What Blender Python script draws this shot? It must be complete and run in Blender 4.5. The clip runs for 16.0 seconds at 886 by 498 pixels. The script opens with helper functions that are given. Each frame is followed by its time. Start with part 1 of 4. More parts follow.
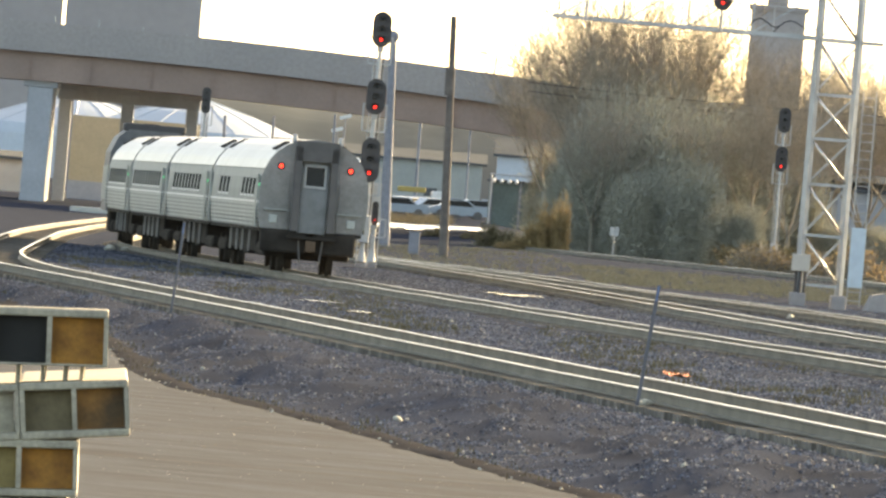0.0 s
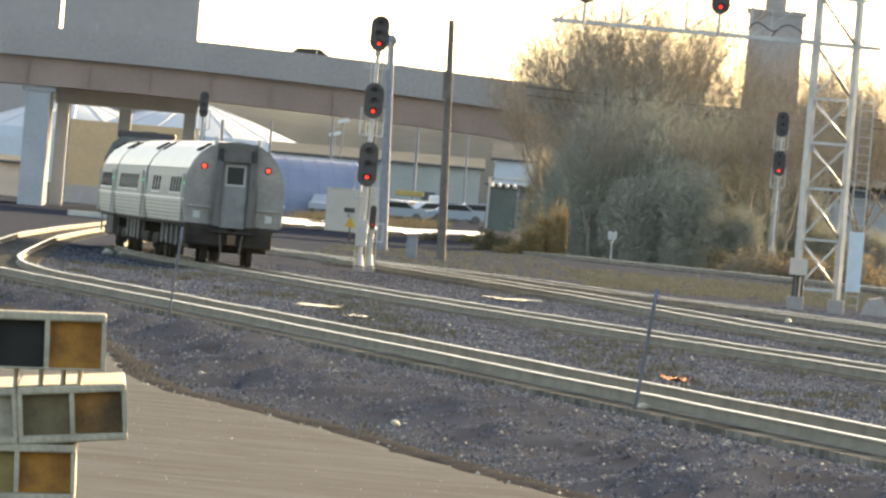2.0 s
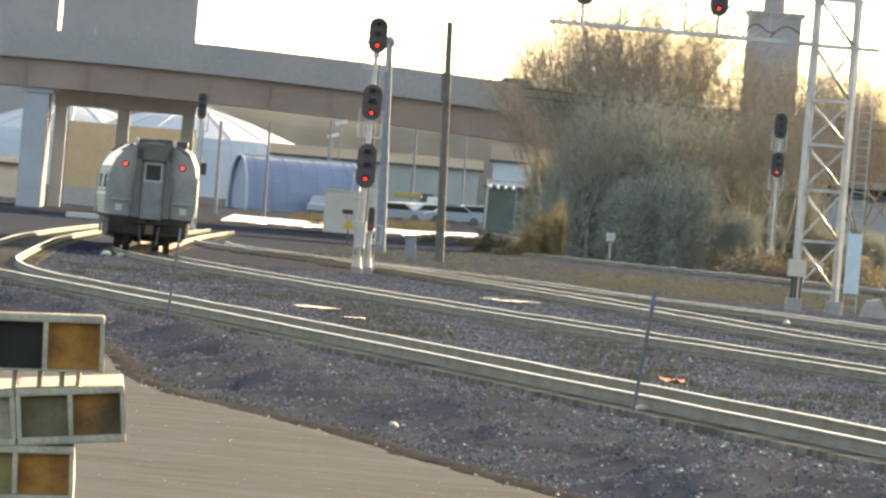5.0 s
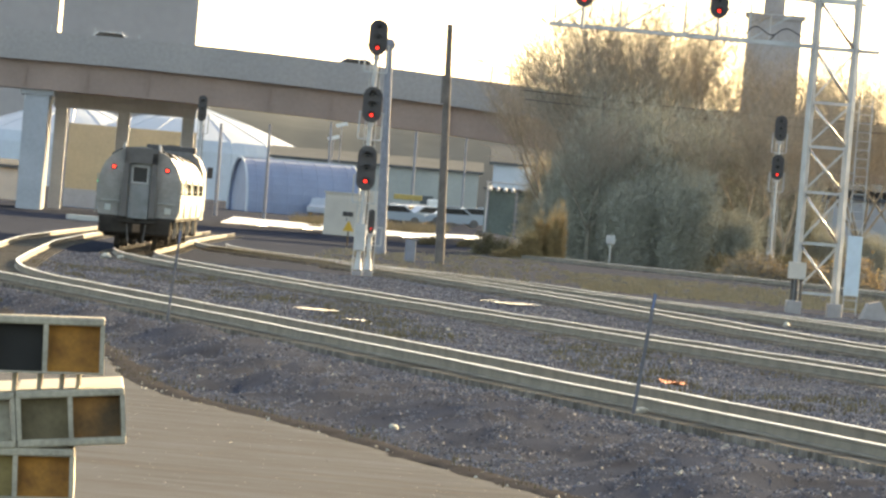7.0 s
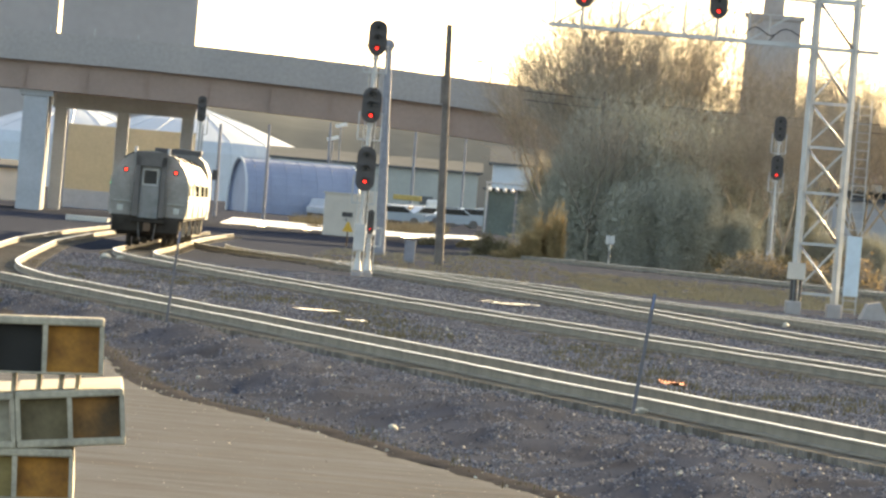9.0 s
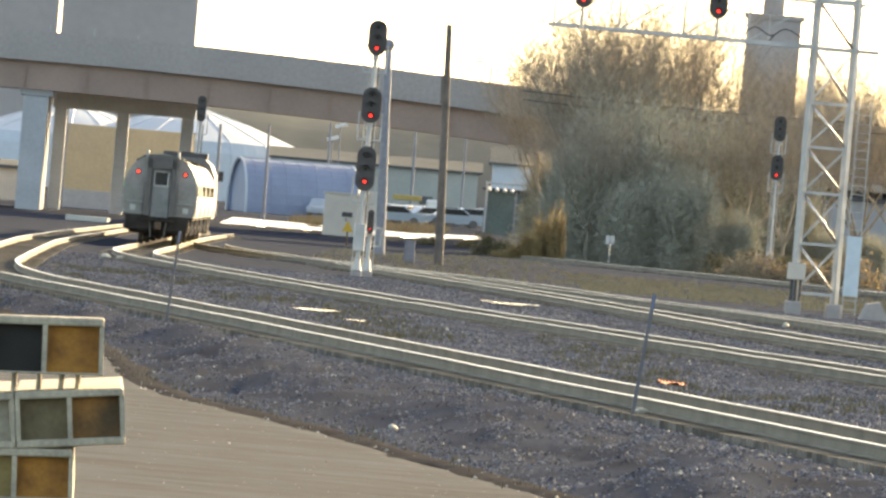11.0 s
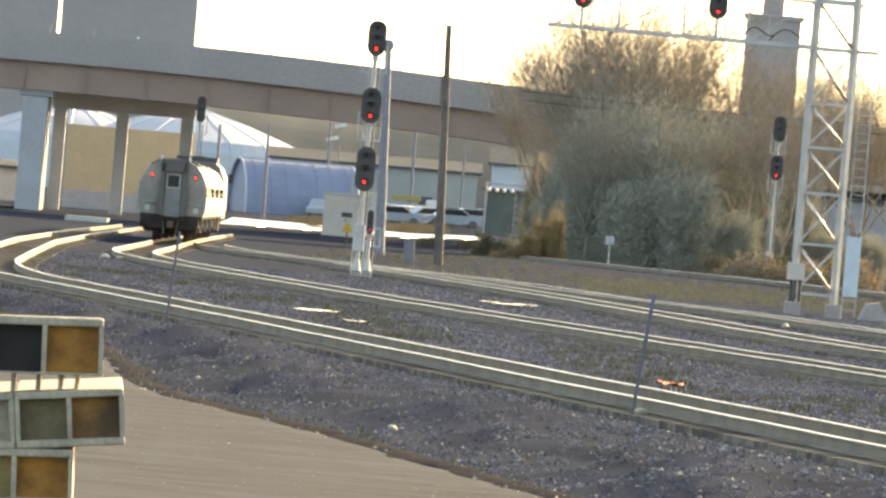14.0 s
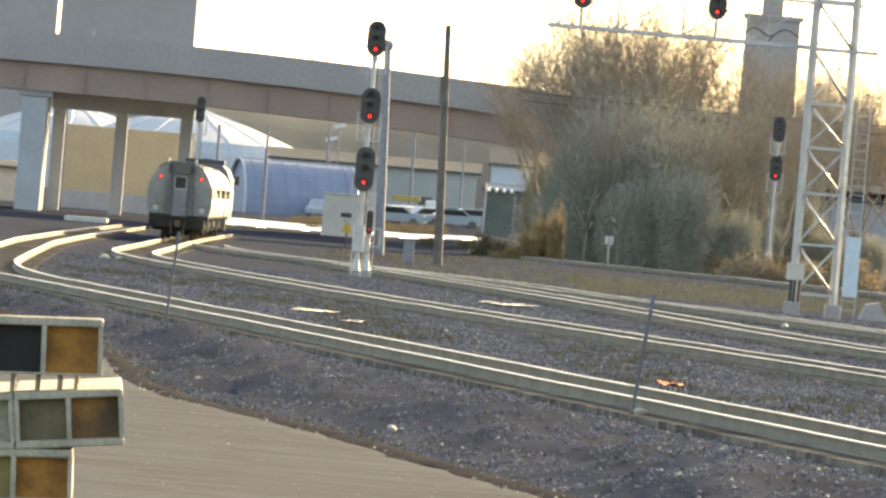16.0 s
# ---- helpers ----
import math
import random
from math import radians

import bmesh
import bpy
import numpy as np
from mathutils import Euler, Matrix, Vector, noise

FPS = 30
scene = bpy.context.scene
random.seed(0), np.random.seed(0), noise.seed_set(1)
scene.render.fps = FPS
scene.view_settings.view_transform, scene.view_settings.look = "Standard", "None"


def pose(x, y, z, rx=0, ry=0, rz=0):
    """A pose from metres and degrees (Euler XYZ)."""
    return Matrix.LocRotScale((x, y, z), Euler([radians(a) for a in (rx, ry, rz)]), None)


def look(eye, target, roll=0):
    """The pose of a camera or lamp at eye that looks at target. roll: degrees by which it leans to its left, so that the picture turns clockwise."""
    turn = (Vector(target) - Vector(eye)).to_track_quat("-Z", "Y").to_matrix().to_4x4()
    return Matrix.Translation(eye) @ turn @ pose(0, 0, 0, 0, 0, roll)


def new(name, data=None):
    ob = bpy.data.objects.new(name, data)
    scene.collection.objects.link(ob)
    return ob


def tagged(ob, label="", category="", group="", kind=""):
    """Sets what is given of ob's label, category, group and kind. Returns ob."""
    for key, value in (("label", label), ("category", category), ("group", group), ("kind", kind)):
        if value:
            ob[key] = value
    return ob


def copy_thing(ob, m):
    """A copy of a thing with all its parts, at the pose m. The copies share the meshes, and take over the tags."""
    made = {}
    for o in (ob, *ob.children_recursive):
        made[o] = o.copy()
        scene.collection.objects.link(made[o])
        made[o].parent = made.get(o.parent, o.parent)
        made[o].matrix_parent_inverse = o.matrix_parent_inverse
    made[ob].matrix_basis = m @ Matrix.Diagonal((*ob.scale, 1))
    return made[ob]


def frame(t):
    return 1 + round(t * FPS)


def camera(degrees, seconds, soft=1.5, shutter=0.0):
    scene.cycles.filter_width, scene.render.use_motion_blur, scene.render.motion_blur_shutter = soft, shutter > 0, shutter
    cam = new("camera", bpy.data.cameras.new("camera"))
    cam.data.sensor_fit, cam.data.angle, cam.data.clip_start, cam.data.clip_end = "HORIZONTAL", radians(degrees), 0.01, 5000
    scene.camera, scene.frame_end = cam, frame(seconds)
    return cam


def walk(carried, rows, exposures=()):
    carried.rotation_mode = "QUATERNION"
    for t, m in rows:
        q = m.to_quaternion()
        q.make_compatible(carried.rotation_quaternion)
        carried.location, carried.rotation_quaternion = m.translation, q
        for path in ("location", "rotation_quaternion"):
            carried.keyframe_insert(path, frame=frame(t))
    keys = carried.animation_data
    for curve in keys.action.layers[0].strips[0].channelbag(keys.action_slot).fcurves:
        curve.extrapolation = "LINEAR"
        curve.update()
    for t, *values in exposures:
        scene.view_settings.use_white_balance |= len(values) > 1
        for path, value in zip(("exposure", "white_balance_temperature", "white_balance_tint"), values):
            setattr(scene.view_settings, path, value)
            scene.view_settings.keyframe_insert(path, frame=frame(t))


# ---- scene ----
import functools

# camera: a long lens on a support, 2.3 m over the rail heads, leaning a little
EYE = (0.0, 0.0, 2.28)
AIM = [  # seconds, where it points at 1000 m
    (0, -0, -0.553), (0.5, 0.046, -0.661), (1, 0.108, -0.596),
    (1.5, 0.187, -0.526), (2, 0.121, -0.272), (2.5, 0.121, -0.313),
    (3, 0.131, -0.301), (3.5, 0.145, -0.333), (4, 0.228, -0.304),
    (6.5, 0.215, 0.026), (7, 0.203, -0.005), (7.5, 0.256, -0.064),
    (8, 0.217, -0.123), (8.5, 0.213, -0.123), (9, 0.237, 0.028),
    (11.5, 0.248, 0.029), (12, 0.244, 0.125), (12.5, 0.248, 0.036),
    (13, 0.26, -0.019), (13.5, 0.279, 0.016), (14, 0.272, 0.053),
    (14.5, 0.269, 0.049), (15, 0.298, 0.059), (15.5, 0.295, 0.051),
    (16, 0.308, 0.075),
]
cam = camera(3.3263, 16.0, soft=2.6)
walk(cam, [(t, look(EYE, (x, 1000.0, z), 4.8)) for t, x, z in AIM], exposures=[(0.0, 2.08, 10000, 6), (16.0, 2.1, 10000, 6)])

# ---- light ----
SUN_AZ, SUN_EL = 34.0, 19.0  # degrees to the right of straight ahead, and up
world = bpy.data.worlds.new("world")
scene.world = world
world.use_nodes = True
wn = world.node_tree.nodes
sky = wn.new("ShaderNodeTexSky")
sky.sky_type = "NISHITA"
sky.sun_disc = False
sky.sun_elevation, sky.sun_rotation = radians(SUN_EL), radians(SUN_AZ)
sky.air_density, sky.dust_density, sky.ozone_density = 0.5, 1.2, 1.0
wn["Background"].inputs["Strength"].default_value = 0.15
world.node_tree.links.new(sky.outputs["Color"], wn["Background"].inputs["Color"])
sun = new("sun", bpy.data.lights.new("sun", "SUN"))
sun.data.energy, sun.data.angle, sun.data.color = 3.4, radians(0.6), (1.0, 0.87, 0.68)
a, e = radians(SUN_AZ), radians(SUN_EL)
sun.matrix_world = look((math.sin(a) * math.cos(e) * 100, math.cos(a) * math.cos(e) * 100, math.sin(e) * 100), (0, 0, 0))


# ---- materials ----
def mat(name, col, rough=0.7, metal=0.0, var=0.25, scale=3.0, fine=40.0, bump=0.15, spec=0.5, tint=None, obvar=0.0, through_light=0.0):
    """A surface of one base colour with coarse stains, fine grain and a little relief; scales are per metre."""
    m = bpy.data.materials.new(name)
    m.use_nodes = True
    n, ln = m.node_tree.nodes, m.node_tree.links
    b = n["Principled BSDF"]
    b.inputs["Roughness"].default_value, b.inputs["Metallic"].default_value = rough, metal
    b.inputs["Specular IOR Level"].default_value = spec
    tc = n.new("ShaderNodeTexCoord")
    big, small = n.new("ShaderNodeTexNoise"), n.new("ShaderNodeTexNoise")
    for q, sc in ((big, scale), (small, fine)):
        q.inputs["Scale"].default_value, q.inputs["Detail"].default_value = sc, 5.0
        ln.new(tc.outputs["Object"], q.inputs["Vector"])
    other = tint or tuple(v * 0.45 for v in col)
    mix = n.new("ShaderNodeMix")
    mix.data_type = "RGBA"
    ramp = n.new("ShaderNodeMapRange")
    ramp.inputs["From Min"].default_value, ramp.inputs["From Max"].default_value = 0.35, 0.7
    ln.new(big.outputs["Fac"], ramp.inputs["Value"])
    scl = n.new("ShaderNodeMath")
    scl.operation = "MULTIPLY"
    scl.inputs[1].default_value = min(1.0, var * 2)
    ln.new(ramp.outputs["Result"], scl.inputs[0])
    ln.new(scl.outputs[0], mix.inputs["Factor"])
    mix.inputs["A"].default_value, mix.inputs["B"].default_value = (*col, 1), (*other, 1)
    hsv = n.new("ShaderNodeHueSaturation")
    val = n.new("ShaderNodeMapRange")
    val.inputs["To Min"].default_value, val.inputs["To Max"].default_value = 1 - var, 1 + var
    ln.new(small.outputs["Fac"], val.inputs["Value"])
    ln.new(mix.outputs["Result"], hsv.inputs["Color"])
    if obvar:
        info, ov, mu = n.new("ShaderNodeObjectInfo"), n.new("ShaderNodeMapRange"), n.new("ShaderNodeMath")
        geo, ad, fr = n.new("ShaderNodeNewGeometry"), n.new("ShaderNodeMath"), n.new("ShaderNodeMath")
        ln.new(info.outputs["Random"], ad.inputs[0])
        ln.new(geo.outputs["Random Per Island"], ad.inputs[1])
        fr.operation = "FRACT"
        ln.new(ad.outputs[0], fr.inputs[0])
        ov.inputs["To Min"].default_value, ov.inputs["To Max"].default_value = 1 - obvar, 1 + obvar
        ln.new(fr.outputs[0], ov.inputs["Value"])
        mu.operation = "MULTIPLY"
        ln.new(ov.outputs["Result"], mu.inputs[0])
        ln.new(val.outputs["Result"], mu.inputs[1])
        ln.new(mu.outputs[0], hsv.inputs["Value"])
    else:
        ln.new(val.outputs["Result"], hsv.inputs["Value"])
    ln.new(hsv.outputs["Color"], b.inputs["Base Color"])
    rr = n.new("ShaderNodeMapRange")
    rr.inputs["To Min"].default_value, rr.inputs["To Max"].default_value = max(0.02, rough - 0.12), min(1, rough + 0.12)
    ln.new(small.outputs["Fac"], rr.inputs["Value"])
    ln.new(rr.outputs["Result"], b.inputs["Roughness"])
    if bump:
        bp = n.new("ShaderNodeBump")
        bp.inputs["Strength"].default_value, bp.inputs["Distance"].default_value = bump, 0.02
        ln.new(small.outputs["Fac"], bp.inputs["Height"])
        ln.new(bp.outputs["Normal"], b.inputs["Normal"])
    if through_light:
        tl, ms = n.new("ShaderNodeBsdfTranslucent"), n.new("ShaderNodeMixShader")
        ln.new(hsv.outputs["Color"], tl.inputs["Color"])
        ms.inputs["Fac"].default_value = through_light
        ln.new(b.outputs["BSDF"], ms.inputs[1])
        ln.new(tl.outputs["BSDF"], ms.inputs[2])
        ln.new(ms.outputs["Shader"], n["Material Output"].inputs["Surface"])
    return m


def glow(name, col, power):
    m = bpy.data.materials.new(name)
    m.use_nodes = True
    b = m.node_tree.nodes["Principled BSDF"]
    b.inputs["Base Color"].default_value = (*col, 1)
    b.inputs["Emission Color"].default_value = (*col, 1)
    b.inputs["Emission Strength"].default_value = power
    return m


GRAVEL = mat("gravel", (0.062, 0.071, 0.094), 0.95, var=0.5, scale=0.7, fine=30, bump=0.9, spec=0.0, tint=(0.046, 0.050, 0.061))
STONE = mat("stone", (0.155, 0.16, 0.185), 0.9, var=0.3, scale=0.3, spec=0.05, obvar=0.7, bump=0)
# stone in a lighter colour, painted as if its top were sunlit
CHIP = mat("lit_chip", (0.30, 0.29, 0.28), 0.8, var=0.3, obvar=0.5, bump=0, spec=0.2)
PALE_STONE = mat("pale_stone", (0.66, 0.62, 0.5), 0.8, spec=0.3)
ASPHALT = mat("asphalt", (0.050, 0.060, 0.076), 0.9, var=0.5, scale=0.8, fine=5, bump=0.8, spec=0.03, tint=(0.027, 0.031, 0.038))
RAIL = mat("rail_steel", (0.56, 0.51, 0.42), 0.32, 1.0, var=0.25, scale=0.3, fine=6, bump=0.03)
RAIL_SIDE = mat("rail_web", (0.25, 0.225, 0.18), 0.8, 0.1, var=0.3, scale=0.8, fine=10, spec=0.2)
RUST = mat("rusty_steel", (0.16, 0.11, 0.075), 0.8, 0.2, var=0.35, scale=1.5, spec=0.2)
TIE = mat("tie_wood", (0.25, 0.225, 0.19), 0.95, var=0.4, scale=1.5, spec=0.0, obvar=0.4)
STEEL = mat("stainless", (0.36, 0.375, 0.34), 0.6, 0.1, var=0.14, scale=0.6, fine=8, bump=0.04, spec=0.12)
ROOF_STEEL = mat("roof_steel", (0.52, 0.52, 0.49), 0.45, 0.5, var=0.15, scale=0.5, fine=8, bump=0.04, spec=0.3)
CAR_END = mat("grimy_steel", (0.33, 0.315, 0.29), 0.6, 0.35, var=0.35, scale=0.8, fine=10)
GRIME = mat("underframe_grime", (0.062, 0.054, 0.046), 0.9, var=0.4, scale=2.0, spec=0.05)
RUBBER = mat("diaphragm_rubber", (0.15, 0.14, 0.13), 0.8, var=0.2, spec=0.3)
WHITE = mat("white_paint", (0.78, 0.78, 0.74), 0.5, var=0.08)
TINTED = mat("tinted_glass", (0.018, 0.02, 0.02), 0.5, var=0.05, bump=0, spec=0.0)
GLASS = mat("dark_glass", (0.02, 0.022, 0.025), 0.25, var=0.05, bump=0, spec=0.25)
DOORMAT = mat("door_paint", (0.25, 0.26, 0.26), 0.5, 0.3, var=0.25)
DARKBLUE = mat("dark_blue_paint", (0.04, 0.06, 0.10), 0.45, var=0.2)
POSTBLUE = mat("blue_grey_post", (0.14, 0.145, 0.165), 0.6, 0.3, var=0.2)
LOCO_GREY = mat("loco_grey", (0.17, 0.17, 0.17), 0.6, 0.2, var=0.25)
BLACKMETAL = mat("black_metal", (0.07, 0.064, 0.062), 0.6, var=0.2)
ALU = mat("aluminium", (0.50, 0.50, 0.49), 0.5, 0.5, var=0.2, scale=1.5)
GALV = mat("galvanised", (0.47, 0.48, 0.48), 0.45, 0.6, var=0.25, scale=1.2)
POLEGREY = mat("pole_grey", (0.28, 0.29, 0.32), 0.7, 0.1, var=0.2, spec=0.15)
# lighter, smoother steel that puts a sun glint on one set of braces
GLINTSTEEL = mat("glint_steel", (0.70, 0.66, 0.62), 0.22, 1.0, var=0.1, bump=0.02)
WOODPOLE = mat("pole_wood", (0.19, 0.165, 0.145), 0.9, var=0.35, scale=2, spec=0.2)
CONC = mat("concrete", (0.40, 0.365, 0.34), 0.85, var=0.22, scale=0.25, fine=4, spec=0.25, tint=(0.31, 0.285, 0.275))
GIRDER = mat("brown_girder", (0.40, 0.29, 0.24), 0.7, var=0.15, scale=0.3, fine=4, spec=0.2)
BLUEPILLAR = mat("bluish_concrete", (0.45, 0.47, 0.49), 0.8, var=0.15, scale=0.4, fine=4, spec=0.25)
BROWNWALL = mat("brown_wall", (0.60, 0.50, 0.33), 0.85, var=0.15, scale=0.4, fine=4, spec=0.2)
BUILDING = mat("grey_building", (0.40, 0.365, 0.35), 0.8, var=0.1, scale=0.1, fine=1.0, spec=0.2)
TOWERWALL = mat("tower_wall", (0.42, 0.38, 0.36), 0.8, var=0.15, scale=0.2, fine=1.5, spec=0.2)
TARP = mat("blue_tarp", (0.27, 0.32, 0.43), 0.55, var=0.12, scale=0.5, fine=5)
DOME = mat("white_fabric", (0.55, 0.60, 0.64), 0.5, var=0.1, scale=0.3, fine=3)
CABINET = mat("cream_metal", (0.62, 0.56, 0.48), 0.6, var=0.12, scale=1.0)
YELLOW = mat("yellow_sign", (0.75, 0.42, 0.04), 0.5, var=0.1)
TWIG = mat("twig_bark", (0.38, 0.33, 0.265), 0.9, var=0.3, scale=1.0, spec=0.1, obvar=0.35, bump=0)
LEAF = mat("thicket_twig", (0.40, 0.395, 0.325), 0.9, var=0.2, scale=0.4, spec=0.03, obvar=0.25, bump=0, tint=(0.38, 0.35, 0.285), through_light=0.08)
GOLD = mat("dry_grass", (0.42, 0.31, 0.165), 0.85, var=0.3, scale=0.6, spec=0.1, obvar=0.4, bump=0, through_light=0.3)
TANGRASS = mat("tan_grass", (0.37, 0.295, 0.18), 0.9, var=0.3, scale=0.6, spec=0.1, obvar=0.4, bump=0)
DULLGRASS = mat("dull_grass", (0.20, 0.165, 0.095), 0.9, var=0.3, scale=0.6, spec=0.1, obvar=0.4, bump=0)
CREAMBLOCK = mat("pale_block", (0.47, 0.41, 0.30), 0.7, var=0.4, scale=9, fine=60, tint=(0.28, 0.25, 0.19))
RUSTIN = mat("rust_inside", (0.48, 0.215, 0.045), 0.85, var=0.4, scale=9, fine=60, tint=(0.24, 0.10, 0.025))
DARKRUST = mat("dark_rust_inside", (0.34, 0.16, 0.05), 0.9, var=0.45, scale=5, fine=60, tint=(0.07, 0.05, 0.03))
# near-black plate colour: the shade of a deep hollow, painted
SHADEIN = mat("shade_inside", (0.03, 0.028, 0.025), 0.9, var=0.3, scale=7, fine=60)
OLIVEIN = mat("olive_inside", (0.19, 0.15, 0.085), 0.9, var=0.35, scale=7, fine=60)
HILL = mat("far_hillside", (0.11, 0.125, 0.13), 0.95, var=0.2, scale=0.02, fine=0.3, spec=0.02, bump=0)
ORANGE = mat("orange_mesh", (0.62, 0.15, 0.04), 0.7, var=0.2)
PALECONC = mat("pale_concrete", (0.60, 0.57, 0.50), 0.35, var=0.12, scale=0.2, fine=2)
PUDDLE = mat("puddle", (0.05, 0.055, 0.06), 0.06, var=0.1, bump=0, spec=0.5)
RED_LAMP = glow("red_lamp", (1.0, 0.03, 0.03), 1.0)
TAIL_LAMP = glow("tail_lamp", (1.0, 0.035, 0.025), 1.8)
GREEN_LAMP = glow("green_lamp", (0.06, 0.8, 0.4), 0.3)


# ---- mesh helpers ----
def part(name, bm, material, parent=None, label="", at=None):
    me = bpy.data.meshes.new(name)
    bm.to_mesh(me)
    bm.free()
    me.materials.append(material)
    ob = new(name, me)
    ob.parent = parent
    if at is not None:
        ob.matrix_basis = at
    if label:
        ob["label"] = label
    return ob


def share(name, ob, m, parent):
    """Another object on the same mesh."""
    o = new(name, ob.data)
    o.parent = parent
    o.matrix_basis = m
    return o


def thing(name, m, label, category, group="", kind=""):
    return tagged(place(new(name), m), label, category, group, kind)


def place(ob, m):
    ob.matrix_basis = m
    return ob


def add_box(bm, x0, x1, y0, y1, z0, z1, bevel=0.0):
    g = bmesh.ops.create_cube(bm, size=1.0)
    vs = g["verts"]
    bmesh.ops.scale(bm, vec=(x1 - x0, y1 - y0, z1 - z0), verts=vs)
    bmesh.ops.translate(bm, vec=((x0 + x1) / 2, (y0 + y1) / 2, (z0 + z1) / 2), verts=vs)
    if bevel:
        es = list({e for v in vs for e in v.link_edges})
        bmesh.ops.bevel(bm, geom=es, offset=bevel, segments=2, affect="EDGES", profile=0.5)
    return bm


def box(x0, x1, y0, y1, z0, z1, bevel=0.0):
    return add_box(bmesh.new(), x0, x1, y0, y1, z0, z1, bevel)


def add_bar(bm, p, q, r0, r1=None, n=8):
    """A round bar from p to q."""
    p, q = Vector(p), Vector(q)
    r1 = r0 if r1 is None else r1
    d = q - p
    m = Matrix.Translation((p + q) / 2) @ d.to_track_quat("Z", "Y").to_matrix().to_4x4()
    bmesh.ops.create_cone(bm, cap_ends=True, segments=n, radius1=r0, radius2=r1, depth=d.length, matrix=m)
    return bm


def bar(p, q, r0, r1=None, n=8):
    return add_bar(bmesh.new(), p, q, r0, r1, n)


def angle_bar(p, q, w, d=None):
    """A square-edged bar from p to q."""
    p, q = Vector(p), Vector(q)
    bm = bmesh.new()
    v = q - p
    m = Matrix.Translation((p + q) / 2) @ v.to_track_quat("Z", "Y").to_matrix().to_4x4() @ Matrix.Diagonal((w, d or w, v.length, 1))
    bmesh.ops.create_cube(bm, size=1.0, matrix=m)
    return bm


def loft(rings, cap=True, closed=True):
    """Joins rings of equally many points into one skin."""
    bm = bmesh.new()
    vr = [[bm.verts.new(p) for p in r] for r in rings]
    n = len(rings[0])
    for a, b in zip(vr, vr[1:]):
        for i in range(n if closed else n - 1):
            j = (i + 1) % n
            bm.faces.new((a[i], a[j], b[j], b[i]))
    if cap and closed:
        bm.faces.new(vr[0][::-1])
        bm.faces.new(vr[-1])
    bmesh.ops.recalc_face_normals(bm, faces=bm.faces[:])
    return bm


def tube(pts, r, n=5):
    """One bent round bar through the points."""
    pts = [Vector(p) for p in pts]
    rings = []
    for i, p in enumerate(pts):
        d = (pts[min(i + 1, len(pts) - 1)] - pts[max(i - 1, 0)]).normalized()
        a = d.cross(Vector((0.02, 1, 0.03)) if abs(d.y) < 0.9 else Vector((0, 0.03, 1))).normalized()
        b = d.cross(a)
        rings.append([p + (a * math.cos(k * 2 * math.pi / n) + b * math.sin(k * 2 * math.pi / n)) * r for k in range(n)])
    return loft(rings)


def raw(name, verts, faces, material, parent=None, label="", smooth=False):
    me = bpy.data.meshes.new(name)
    me.from_pydata(verts, [], faces)
    me.materials.append(material)
    if smooth:
        me.polygons.foreach_set("use_smooth", [True] * len(me.polygons))
    ob = new(name, me)
    ob.parent = parent
    if label:
        ob["label"] = label
    return ob


# ---- the lines of the tracks: (along, across) ----
def line(points):
    d = np.array([p[0] for p in points], float)
    x = np.array([p[1] for p in points], float)
    dd = np.arange(d[0], d[-1] + 0.5, 1.0)
    xx = np.interp(dd, d, x)
    k = np.exp(-0.5 * (np.arange(-30, 31) / 12.0) ** 2)
    k /= k.sum()
    lo = xx[0] + (xx[1] - xx[0]) * np.arange(-30, 0)
    hi = xx[-1] + (xx[-1] - xx[-2]) * np.arange(1, 31)
    return dd, np.convolve(np.concatenate([lo, xx, hi]), k, "valid")


LINE_A = line([(60, 16.3), (193, 5.1), (248, 0.55), (290, -2.9), (341, -7.3), (375, -10.3), (397, -11.5), (429, -12.65), (488, -13.8), (603, -15.9), (709, -17.1), (835, -18.2), (1100, -20.5)])
LINE_B = line([(200, 16.14), (294, 7.93), (345, 3.53), (374, 1.11), (410, -1.77), (445, -4.4), (475, -6.55), (507, -8.77), (535, -10.37), (568, -11.45), (603, -11.69), (665, -12.12), (727, -12.67), (790, -13.09), (860, -13.37), (960, -13.66)])
LINE_C = line([(300, 24.0), (447, 12.5), (482, 10.2), (522, 5.7), (576, 2.6), (613, -2.4), (640, -5.4), (690, -9.9), (730, -11.0)])
LINE_D = line([(250, 20.0), (363, 10.1), (395, 8.4), (429, 6.9), (475, 4.7), (510, 2.8), (545, 0.6), (576, -1.0), (613, -3.6)])
LINE_E = line([(560, 40.0), (770, 22.5), (832, 17.0), (850, 14.4), (877, 11.1), (918, 6.3), (960, 1.8)])


def across(ln, d):
    return np.interp(d, ln[0], ln[1])


# ---- ground ----
ROAD_EDGE = line([(60, 12.0), (110, 6.0), (150, 2.4), (162, 1.55), (169, 0.73), (179, -0.3), (190, -0.76), (202, -1.72), (210, -3.2), (216, -4.06), (254, -5.15), (300, -7.2), (340, -10.4), (381, -14.4), (470, -22.0)])


